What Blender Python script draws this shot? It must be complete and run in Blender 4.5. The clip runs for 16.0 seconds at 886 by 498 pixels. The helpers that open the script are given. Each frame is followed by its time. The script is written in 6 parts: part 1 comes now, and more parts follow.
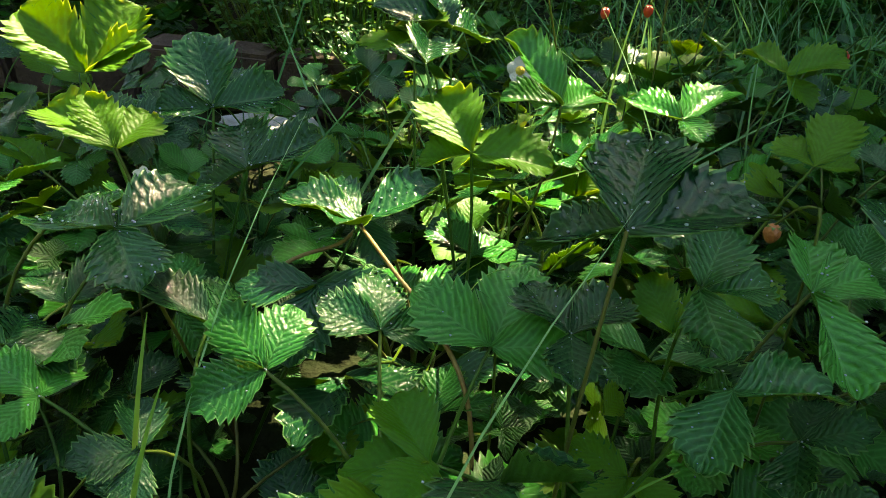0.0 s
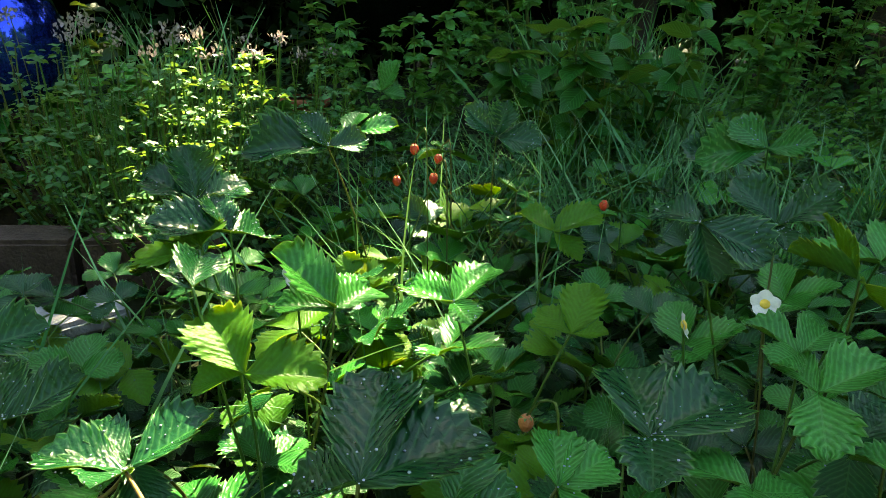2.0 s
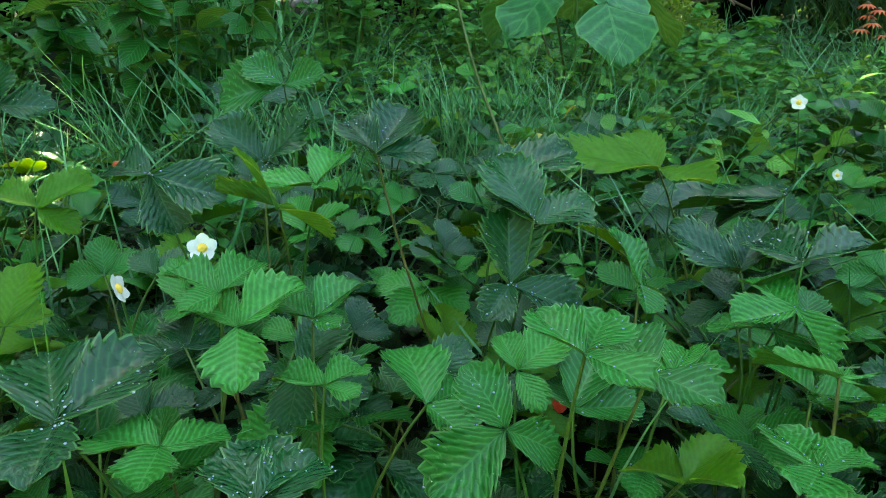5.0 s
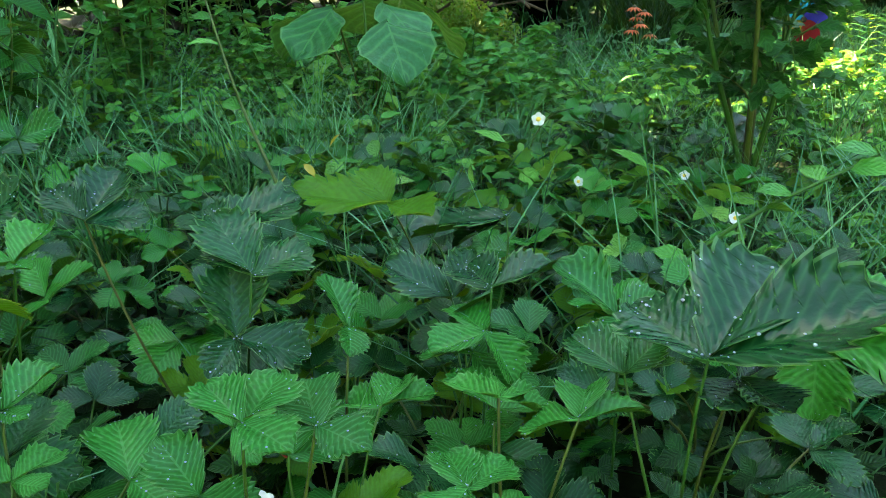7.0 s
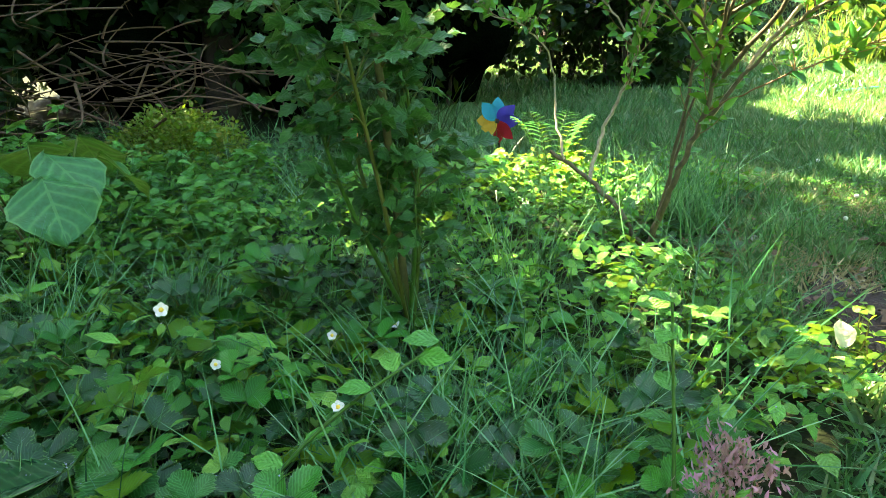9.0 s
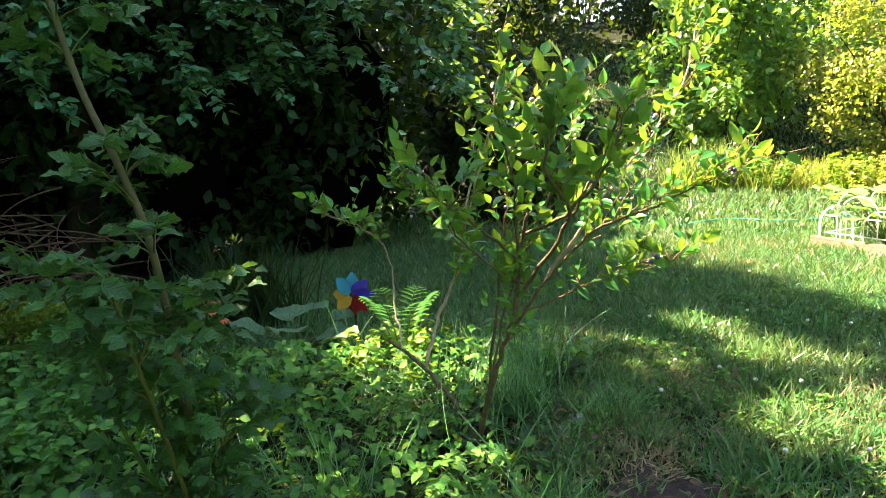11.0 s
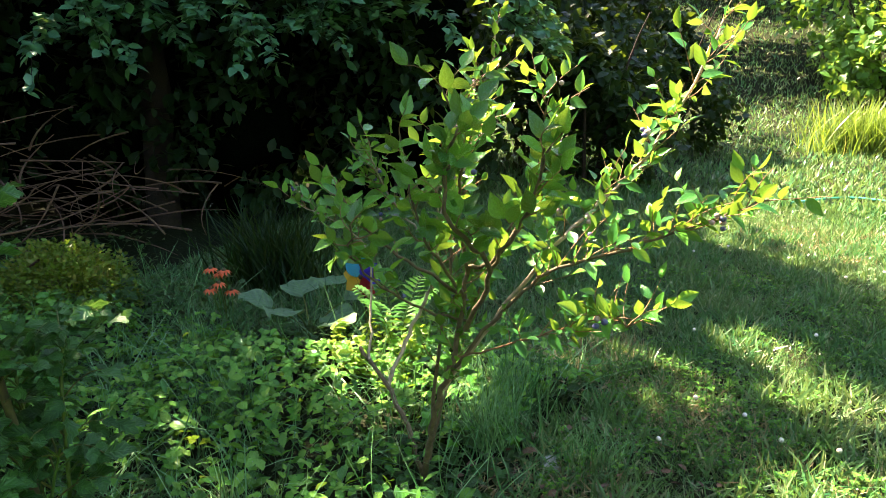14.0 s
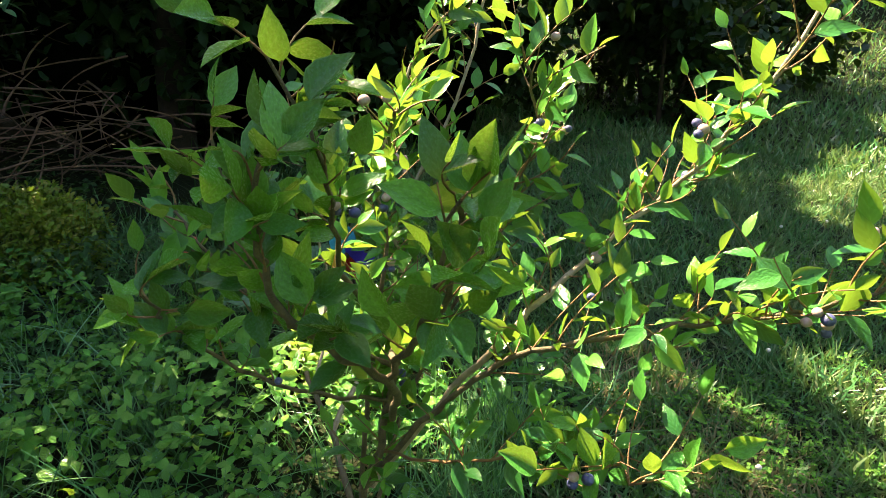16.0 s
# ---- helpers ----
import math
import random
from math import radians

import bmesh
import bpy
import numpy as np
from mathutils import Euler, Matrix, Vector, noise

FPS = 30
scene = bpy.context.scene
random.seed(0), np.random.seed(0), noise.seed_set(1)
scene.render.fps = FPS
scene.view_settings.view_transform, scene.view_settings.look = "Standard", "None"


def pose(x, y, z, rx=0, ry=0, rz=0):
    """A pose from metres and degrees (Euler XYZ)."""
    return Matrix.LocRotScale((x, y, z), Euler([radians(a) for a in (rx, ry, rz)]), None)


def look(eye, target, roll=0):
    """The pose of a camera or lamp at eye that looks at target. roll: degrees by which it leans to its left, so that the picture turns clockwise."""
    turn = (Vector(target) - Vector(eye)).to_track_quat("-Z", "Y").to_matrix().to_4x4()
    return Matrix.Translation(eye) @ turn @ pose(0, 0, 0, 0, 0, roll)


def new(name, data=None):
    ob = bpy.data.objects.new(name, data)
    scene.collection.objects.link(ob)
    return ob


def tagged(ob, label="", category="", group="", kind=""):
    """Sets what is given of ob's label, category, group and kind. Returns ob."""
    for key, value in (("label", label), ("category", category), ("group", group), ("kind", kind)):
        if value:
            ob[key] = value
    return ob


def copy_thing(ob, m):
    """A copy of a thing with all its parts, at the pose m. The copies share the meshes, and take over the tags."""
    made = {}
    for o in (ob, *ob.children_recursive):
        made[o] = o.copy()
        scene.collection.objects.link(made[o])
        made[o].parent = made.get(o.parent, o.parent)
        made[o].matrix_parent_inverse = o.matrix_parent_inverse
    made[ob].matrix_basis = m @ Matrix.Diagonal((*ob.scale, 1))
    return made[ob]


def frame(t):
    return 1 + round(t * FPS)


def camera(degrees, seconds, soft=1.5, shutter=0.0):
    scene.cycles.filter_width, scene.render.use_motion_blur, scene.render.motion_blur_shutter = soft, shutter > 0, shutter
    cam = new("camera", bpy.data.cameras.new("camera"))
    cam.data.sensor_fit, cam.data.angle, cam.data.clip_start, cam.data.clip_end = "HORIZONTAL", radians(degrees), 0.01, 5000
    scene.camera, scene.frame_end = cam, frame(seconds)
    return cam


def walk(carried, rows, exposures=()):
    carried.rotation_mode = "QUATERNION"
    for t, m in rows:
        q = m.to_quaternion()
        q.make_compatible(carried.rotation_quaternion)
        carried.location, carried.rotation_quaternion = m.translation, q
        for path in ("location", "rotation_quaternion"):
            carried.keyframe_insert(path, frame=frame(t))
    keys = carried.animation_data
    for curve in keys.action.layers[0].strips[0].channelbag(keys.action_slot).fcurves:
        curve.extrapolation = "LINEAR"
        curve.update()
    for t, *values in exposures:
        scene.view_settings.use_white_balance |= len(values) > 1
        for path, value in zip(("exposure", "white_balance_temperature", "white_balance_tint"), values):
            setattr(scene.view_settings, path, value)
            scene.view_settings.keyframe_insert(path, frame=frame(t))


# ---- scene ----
cam = camera(66.8, 16.0, 0.8)
PATH = [
    (0, (0.566, 0.678, 0.461), (-1.171, 0.655, -0.529), 3.8),
    (0.5, (0.551, 0.694, 0.481), (-1.222, 0.796, -0.438), 2.1),
    (1, (0.544, 0.712, 0.504), (-1.257, 0.89, -0.347), 2.2),
    (1.5, (0.549, 0.732, 0.528), (-1.289, 1.011, -0.21), 1.8),
    (2, (0.555, 0.751, 0.543), (-1.293, 1.12, -0.128), 1.5),
    (2.5, (0.555, 0.778, 0.555), (-1.27, 1.306, -0.071), 0.8),
    (3, (0.563, 0.81, 0.557), (-1.214, 1.49, -0.06), 1.4),
    (3.5, (0.573, 0.851, 0.552), (-1.104, 1.716, -0.109), 0.6),
    (4, (0.585, 0.881, 0.548), (-1.016, 1.852, -0.153), 0.0),
    (4.5, (0.599, 0.918, 0.544), (-0.915, 1.978, -0.22), -0.6),
    (5, (0.622, 0.964, 0.536), (-0.803, 2.118, -0.263), -0.2),
    (5.2, (0.63, 0.978, 0.533), (-0.76, 2.167, -0.275), 0.1),
    (7.3, (0.751, 1.077, 0.604), (-0.321, 2.566, -0.194), -0.8),
    (7.5, (0.767, 1.097, 0.611), (-0.264, 2.617, -0.181), -0.5),
    (8, (0.824, 1.149, 0.637), (-0.028, 2.784, -0.137), -1.3),
    (8.5, (0.892, 1.211, 0.712), (0.207, 2.945, -0.012), -1.4),
    (9, (0.968, 1.267, 0.778), (0.317, 3.043, 0.13), -2.0),
    (9.5, (1.039, 1.321, 0.868), (0.49, 3.169, 0.336), -3.2),
    (10, (1.084, 1.357, 0.952), (0.623, 3.255, 0.52), -4.5),
    (10.2, (1.103, 1.367, 0.983), (0.667, 3.282, 0.603), -4.7),
    (12.3, (1.454, 1.225, 1.246), (1.102, 3.162, 0.896), 0.2),
    (12.5, (1.477, 1.243, 1.261), (1.088, 3.164, 0.865), -0.6),
    (13, (1.523, 1.364, 1.268), (0.951, 3.219, 0.789), 0.1),
    (13.5, (1.58, 1.549, 1.288), (0.891, 3.36, 0.793), -1.8),
    (14, (1.661, 1.805, 1.294), (0.905, 3.575, 0.748), -0.9),
    (14.5, (1.705, 2.006, 1.3), (0.924, 3.761, 0.744), -0.5),
    (15, (1.691, 2.229, 1.312), (0.939, 3.988, 0.731), -0.4),
    (15.5, (1.636, 2.451, 1.354), (0.778, 4.159, 0.767), 0.1),
    (16, (1.619, 2.562, 1.32), (0.698, 4.162, 0.551), -0.3),
]
EXPOSURES = [(0, 3.1, 8300, 6), (1, 3.0, 7900, 5), (2, 3.4, 7800, 4), (2.75, 3.85, 7600, 3), (3.5, 4.15, 7500, 1), (5, 4.4, 7500, -1), (8, 4.45, 7600, 3), (9.5, 4.2, 7600, 13), (12.5, 3.0, 7250, 29), (14, 3.5, 7250, 29), (16, 3.1, 7450, 24)]
walk(cam, [(t, look(eye, target, roll)) for t, eye, target, roll in PATH], EXPOSURES)

# ---- light ----
SUN_TO = Vector((-0.62, 0.22, 0.75)).normalized()
world = bpy.data.worlds.new("world")
scene.world = world
world.use_nodes = True
wn = world.node_tree.nodes
sky = wn.new("ShaderNodeTexSky")
sky.sky_type, sky.sun_disc = "NISHITA", False
sky.sun_elevation = math.asin(SUN_TO.z)
sky.sun_rotation = math.atan2(SUN_TO.x, SUN_TO.y)
world.node_tree.links.new(sky.outputs[0], wn["Background"].inputs[0])
wn["Background"].inputs[1].default_value = 0.075
sun = new("sun", bpy.data.lights.new("sun", "SUN"))
sun.data.energy, sun.data.angle, sun.data.color = 5.0, radians(0.6), (1.0, 0.87, 0.64)
sun.matrix_world = Matrix.Translation((0, 0, 12)) @ SUN_TO.to_track_quat("Z", "Y").to_matrix().to_4x4()

rng = np.random.default_rng(7)


# ---- materials ----
def nodes_of(name):
    m = bpy.data.materials.new(name)
    m.use_nodes = True
    nt = m.node_tree
    return m, nt, nt.nodes["Principled BSDF"]


def link(nt, a, b):
    nt.links.new(a, b)


def ramp(nt, fac, stops):
    r = nt.nodes.new("ShaderNodeValToRGB")
    els = r.color_ramp.elements
    while len(els) < len(stops):
        els.new(0.5)
    for e, (p, c) in zip(els, stops):
        e.position, e.color = p, (*c, 1)
    link(nt, fac, r.inputs[0])
    return r.outputs[0]


def noise_node(nt, scale, detail=3.0, coords="Object"):
    tc = nt.nodes.new("ShaderNodeTexCoord")
    n = nt.nodes.new("ShaderNodeTexNoise")
    n.inputs["Scale"].default_value, n.inputs["Detail"].default_value = scale, detail
    link(nt, tc.outputs[coords], n.inputs["Vector"])
    return n.outputs["Fac"]


def mixc(nt, fac, a, b, blend="MIX"):
    n = nt.nodes.new("ShaderNodeMix")
    n.data_type, n.blend_type = "RGBA", blend
    for sock, v in ((n.inputs[0], fac), (n.inputs[6], a), (n.inputs[7], b)):
        if isinstance(v, (int, float)):
            sock.default_value = v
        elif isinstance(v, tuple):
            sock.default_value = (*v, 1)
        else:
            link(nt, v, sock)
    return n.outputs[2]


def math_node(nt, op, a, b=0.0):
    n = nt.nodes.new("ShaderNodeMath")
    n.operation = op
    for sock, v in zip(n.inputs, (a, b)):
        if isinstance(v, (int, float)):
            sock.default_value = v
        else:
            link(nt, v, sock)
    return n.outputs[0]


def leaf_material(name, colors, island=False, rough=0.38, through_light=0.28, veins=0, vein_gain=0.35, glow=(0.38, 0.60, 0.04), spec=0.28, grain=60, relief=0.22, patch=None, pucker=0.35, depth=0.005, pleat_shade=0.2):
    """Leaf skin: colour from piece to piece, side veins along the blade with pleat shading painted between, light that
    passes through.
    """
    m, nt, bsdf = nodes_of(name)
    if island:
        rnd = nt.nodes.new("ShaderNodeNewGeometry").outputs["Random Per Island"]
    else:
        rnd = nt.nodes.new("ShaderNodeObjectInfo").outputs["Random"]
    col = ramp(nt, rnd, [(i / max(1, len(colors) - 1), c) for i, c in enumerate(colors)])
    if veins and not island:
        uvm = nt.nodes.new("ShaderNodeUVMap")
        shift = nt.nodes.new("ShaderNodeVectorMath")
        link(nt, uvm.outputs[0], shift.inputs[0])
        link(nt, math_node(nt, "MULTIPLY", rnd, 37.0), shift.inputs[1])
        n1 = nt.nodes.new("ShaderNodeTexNoise")
        n1.inputs["Scale"].default_value, n1.inputs["Detail"].default_value = 14.0, 5.0
        link(nt, shift.outputs[0], n1.inputs["Vector"])
        blot = ramp(nt, n1.outputs["Fac"], [(0.3, (0, 0, 0)), (0.7, (1, 1, 1))])
    else:
        blot = noise_node(nt, grain, 3)
    col = mixc(nt, math_node(nt, "MULTIPLY", blot, 0.5), col, (0.004, 0.035, 0.006))
    if patch:
        scale, tone, amount = patch
        area = ramp(nt, noise_node(nt, scale, 4), [(0.42, (0, 0, 0)), (0.62, (1, 1, 1))])
        col = mixc(nt, math_node(nt, "MULTIPLY", area, amount), col, tone)
    height = blot
    if veins:
        uv = nt.nodes.new("ShaderNodeUVMap")
        sep = nt.nodes.new("ShaderNodeSeparateXYZ")
        link(nt, uv.outputs[0], sep.inputs[0])
        off = math_node(nt, "ABSOLUTE", math_node(nt, "SUBTRACT", sep.outputs[0], 0.5))
        lane = math_node(nt, "SUBTRACT", math_node(nt, "MULTIPLY", sep.outputs[1], veins), math_node(nt, "MULTIPLY", off, veins * 0.7))
        wave = math_node(nt, "COSINE", math_node(nt, "MULTIPLY", lane, 6.2832))
        soft = math_node(nt, "MULTIPLY", math_node(nt, "ADD", wave, 1.0), 0.5)
        rib = math_node(nt, "POWER", soft, 7.0)
        mid = math_node(nt, "GREATER_THAN", 0.018, off)
        line = math_node(nt, "MAXIMUM", rib, mid)
        # Darker between veins: leaf tone, and pleat shading put into the colour.
        between = math_node(nt, "MULTIPLY", math_node(nt, "SUBTRACT", 1.0, soft), pleat_shade)
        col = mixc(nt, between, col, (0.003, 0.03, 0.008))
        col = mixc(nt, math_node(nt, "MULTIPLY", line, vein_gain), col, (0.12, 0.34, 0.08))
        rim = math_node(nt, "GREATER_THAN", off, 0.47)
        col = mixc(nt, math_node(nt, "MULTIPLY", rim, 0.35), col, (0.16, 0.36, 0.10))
        quilt = nt.nodes.new("ShaderNodeTexNoise")
        quilt.inputs["Scale"].default_value, quilt.inputs["Detail"].default_value = 9.0, 1.0
        link(nt, uv.outputs[0], quilt.inputs["Vector"])
        height = math_node(nt, "SUBTRACT", math_node(nt, "ADD", math_node(nt, "MULTIPLY", blot, 0.25), math_node(nt, "MULTIPLY", quilt.outputs["Fac"], pucker)), math_node(nt, "ADD", math_node(nt, "MULTIPLY", soft, relief), math_node(nt, "MULTIPLY", mid, 0.3)))
    bump = nt.nodes.new("ShaderNodeBump")
    bump.inputs["Strength"].default_value, bump.inputs["Distance"].default_value = 0.9, depth
    link(nt, height, bump.inputs["Height"])
    link(nt, bump.outputs[0], bsdf.inputs["Normal"])
    link(nt, col, bsdf.inputs["Base Color"])
    link(nt, math_node(nt, "ADD", math_node(nt, "MULTIPLY", noise_node(nt, grain * 0.3, 2), 0.3), rough - 0.15), bsdf.inputs["Roughness"])
    bsdf.inputs["Specular IOR Level"].default_value = spec
    tr = nt.nodes.new("ShaderNodeBsdfTranslucent")
    link(nt, mixc(nt, 0.6, col, glow, "MIX"), tr.inputs[0])
    mix = nt.nodes.new("ShaderNodeMixShader")
    mix.inputs[0].default_value = through_light
    link(nt, bsdf.outputs[0], mix.inputs[1])
    link(nt, tr.outputs[0], mix.inputs[2])
    link(nt, mix.outputs[0], nt.nodes["Material Output"].inputs[0])
    return m


def plain_material(name, a, b, scale=20, rough=0.7, bump_d=0.004, metal=0.0, spec=0.4, transmit=0.0):
    m, nt, bsdf = nodes_of(name)
    n = noise_node(nt, scale, 5)
    fine = noise_node(nt, scale * 7, 2)
    col = ramp(nt, math_node(nt, "ADD", math_node(nt, "MULTIPLY", n, 0.7), math_node(nt, "MULTIPLY", fine, 0.3)), [(0.3, a), (0.7, b)])
    link(nt, col, bsdf.inputs["Base Color"])
    bsdf.inputs["Roughness"].default_value, bsdf.inputs["Metallic"].default_value = rough, metal
    bsdf.inputs["Specular IOR Level"].default_value = spec
    bsdf.inputs["Transmission Weight"].default_value = transmit
    if bump_d:
        bump = nt.nodes.new("ShaderNodeBump")
        bump.inputs["Strength"].default_value, bump.inputs["Distance"].default_value = 0.7, bump_d
        link(nt, fine, bump.inputs["Height"])
        link(nt, bump.outputs[0], bsdf.inputs["Normal"])
    return m


STRAW = leaf_material("strawberry_leaf", [(0.011, 0.11, 0.022), (0.024, 0.22, 0.03), (0.06, 0.38, 0.045), (0.013, 0.13, 0.03), (0.032, 0.27, 0.034)], veins=9, pleat_shade=0.42, vein_gain=0.32, rough=0.17, spec=0.24, through_light=0.24, relief=0.2, pucker=0.7, depth=0.0016)
STRAW_FRESH = leaf_material("fresh_strawberry_leaf", [(0.035, 0.25, 0.036), (0.065, 0.35, 0.05), (0.045, 0.29, 0.042)], veins=9, pleat_shade=0.42, vein_gain=0.35, rough=0.19, spec=0.22, through_light=0.26, relief=0.25, pucker=0.5, depth=0.0016)
MATURE = leaf_material("old_strawberry_leaf", [(0.004, 0.042, 0.015), (0.006, 0.060, 0.019), (0.009, 0.085, 0.021), (0.005, 0.050, 0.023)], veins=9, pleat_shade=0.4, vein_gain=0.12, rough=0.15, spec=0.26, through_light=0.10, relief=0.16, pucker=0.9, depth=0.0016)
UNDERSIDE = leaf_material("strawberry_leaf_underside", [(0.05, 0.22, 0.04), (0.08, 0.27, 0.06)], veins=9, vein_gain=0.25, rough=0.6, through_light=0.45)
STRAW_YOUNG = leaf_material("young_strawberry_leaf", [(0.075, 0.33, 0.02), (0.16, 0.42, 0.022)], veins=9, pleat_shade=0.25, vein_gain=0.2, rough=0.40, through_light=0.62, glow=(0.66, 0.66, 0.04), depth=0.0014)
STALK = leaf_material("leaf_stalk", [(0.04, 0.14, 0.02), (0.08, 0.17, 0.025), (0.12, 0.10, 0.025)], through_light=0.12, grain=90)
WEED = leaf_material("weed_leaf", [(0.010, 0.09, 0.02), (0.06, 0.34, 0.04), (0.22, 0.58, 0.085), (0.018, 0.15, 0.035), (0.12, 0.48, 0.07), (0.28, 0.58, 0.10), (0.03, 0.22, 0.04)], island=True, veins=6, vein_gain=0.25, rough=0.2, spec=0.27, through_light=0.18, pucker=0.9, patch=(2.6, (0.012, 0.09, 0.02), 0.35))
# Leaf colour with the shade near the ground painted in.
UNDERGROWTH_SHADE = leaf_material("undergrowth_shade_leaf", [(0.003, 0.025, 0.007), (0.006, 0.045, 0.011), (0.018, 0.10, 0.02)], island=True, veins=6, vein_gain=0.2, rough=0.35, spec=0.25, through_light=0.12)
PERENNIAL = leaf_material("perennial_leaf", [(0.03, 0.2, 0.045), (0.08, 0.38, 0.065), (0.18, 0.54, 0.1), (0.045, 0.28, 0.06)], island=True, veins=6, vein_gain=0.25, rough=0.3, spec=0.4, through_light=0.25, pucker=1.5)
HERB_BLOOM = leaf_material("pale_herb_flower", [(0.3, 0.22, 0.22), (0.42, 0.34, 0.32)], island=True, glow=(0.4, 0.35, 0.3))
HERB = leaf_material("herb_leaf", [(0.02, 0.11, 0.035), (0.05, 0.19, 0.06), (0.11, 0.28, 0.09)], island=True, rough=0.45)
GRASS = leaf_material("grass_blade", [(0.007, 0.07, 0.028), (0.02, 0.14, 0.045), (0.10, 0.31, 0.11), (0.03, 0.17, 0.06), (0.32, 0.36, 0.2)], island=True, through_light=0.2, grain=20, rough=0.32, spec=0.28, glow=(0.3, 0.5, 0.1), patch=(1.7, (0.24, 0.24, 0.10), 0.2))
SWORD = leaf_material("sword_leaf_blade", [(0.06, 0.15, 0.035), (0.11, 0.21, 0.05), (0.20, 0.26, 0.08)], island=True, through_light=0.3, grain=20)
LONGGRASS = leaf_material("long_grass_blade", [(0.008, 0.07, 0.02), (0.03, 0.18, 0.05), (0.2, 0.48, 0.18), (0.03, 0.2, 0.05), (0.26, 0.52, 0.22)], island=True, through_light=0.15, grain=30, glow=(0.2, 0.4, 0.1))
# Border leaves: the deep shade is put into these near-black greens.
SHADED_HEDGE = leaf_material("hedge_leaf_with_shade", [(0.003, 0.014, 0.007), (0.005, 0.022, 0.009), (0.008, 0.032, 0.011)], island=True, through_light=0.12, rough=0.5, spec=0.15)
# Lit copy of the hedge leaf: skylight painted as a paler blue-green.
SKYLIT_SPRAY = leaf_material("hedge_spray_skylit_leaf", [(0.03, 0.15, 0.08), (0.06, 0.25, 0.12), (0.11, 0.36, 0.16)], island=True, through_light=0.2, rough=0.4, spec=0.5)
SUNNY = leaf_material("sunny_shrub_leaf", [(0.06, 0.13, 0.025), (0.2, 0.27, 0.05), (0.36, 0.36, 0.09), (0.40, 0.31, 0.10), (0.14, 0.23, 0.04)], island=True, through_light=0.35)
RHODO = leaf_material("broad_shrub_leaf", [(0.03, 0.14, 0.03), (0.08, 0.24, 0.045), (0.15, 0.33, 0.06)], island=True, through_light=0.3)
MOSS = leaf_material("mound_leaf", [(0.09, 0.20, 0.02), (0.15, 0.26, 0.03), (0.24, 0.22, 0.045)], island=True, through_light=0.3)
BLUEB = leaf_material("blueberry_leaf", [(0.014, 0.11, 0.03), (0.03, 0.21, 0.042), (0.07, 0.34, 0.05), (0.12, 0.40, 0.05)], veins=5, vein_gain=0.12, relief=0.08, pucker=0.4, through_light=0.3, rough=0.26, spec=0.28, glow=(0.36, 0.56, 0.04), depth=0.0015, pleat_shade=0.1)
BLUEB_I = leaf_material("blueberry_small_leaf", [(0.014, 0.11, 0.03), (0.03, 0.21, 0.042), (0.07, 0.34, 0.05), (0.12, 0.40, 0.05)], island=True, veins=5, vein_gain=0.12, relief=0.08, pucker=0.4, through_light=0.3, rough=0.26, spec=0.28, glow=(0.36, 0.56, 0.04), depth=0.0015, pleat_shade=0.1)
TOMATO = leaf_material("tomato_leaf", [(0.010, 0.07, 0.018), (0.02, 0.12, 0.028), (0.04, 0.19, 0.034)], island=True, veins=5, vein_gain=0.2, through_light=0.2, rough=0.4, glow=(0.18, 0.42, 0.05))
GREY_LEAF = leaf_material("squash_leaf", [(0.10, 0.21, 0.12), (0.15, 0.27, 0.16)], veins=5, through_light=0.25, rough=0.6)
BROAD_LEAF = leaf_material("broad_dark_leaf", [(0.02, 0.15, 0.045), (0.035, 0.2, 0.055)], veins=5, through_light=0.2, rough=0.4, spec=0.25)
BLADE = leaf_material("bright_grass_blade", [(0.12, 0.36, 0.06), (0.22, 0.46, 0.10)], through_light=0.4, grain=30)
RUNNER = plain_material("rusty_runner", (0.16, 0.09, 0.025), (0.3, 0.2, 0.06), 60, 0.5, 0.001)
BLUE_PETAL = leaf_material("blue_petal", [(0.12, 0.16, 0.6), (0.2, 0.25, 0.7)], through_light=0.2, glow=(0.2, 0.3, 0.8))
PALE_LEAF = leaf_material("pale_vegetable_leaf", [(0.14, 0.26, 0.08), (0.2, 0.34, 0.12)], veins=5, through_light=0.3, rough=0.5)
PINK = leaf_material("dusty_pink_flower", [(0.42, 0.13, 0.24), (0.5, 0.22, 0.32)], island=True)
PALE_PETAL = leaf_material("cream_leaf", [(0.55, 0.55, 0.3), (0.6, 0.6, 0.35)], through_light=0.2, glow=(0.7, 0.7, 0.4))
YELLOW_LEAF = leaf_material("withered_yellow_leaf", [(0.55, 0.38, 0.04), (0.6, 0.45, 0.08)], glow=(0.7, 0.5, 0.05))
STRAW_DRY = leaf_material("dry_grass_blade", [(0.38, 0.29, 0.15), (0.52, 0.41, 0.23)], island=True, through_light=0.15, glow=(0.5, 0.4, 0.2))
FERN = leaf_material("fern_leaf", [(0.02, 0.12, 0.02), (0.035, 0.17, 0.025)], island=True, through_light=0.4)
# Lit copy of the weed leaf, with sunlight's yellow put into the colour.
LIT_WEED = leaf_material("sun_tinted_weed_leaf", [(0.10, 0.26, 0.02), (0.16, 0.32, 0.03), (0.22, 0.34, 0.04)], island=True, through_light=0.45)
BARK = plain_material("shrub_bark", (0.05, 0.04, 0.02), (0.15, 0.12, 0.06), 60, 0.8)
TWIG = plain_material("young_twig", (0.14, 0.07, 0.025), (0.24, 0.14, 0.05), 50, 0.55)
PALE_BARK = plain_material("pale_bark", (0.22, 0.17, 0.10), (0.42, 0.36, 0.25), 70, 0.8)
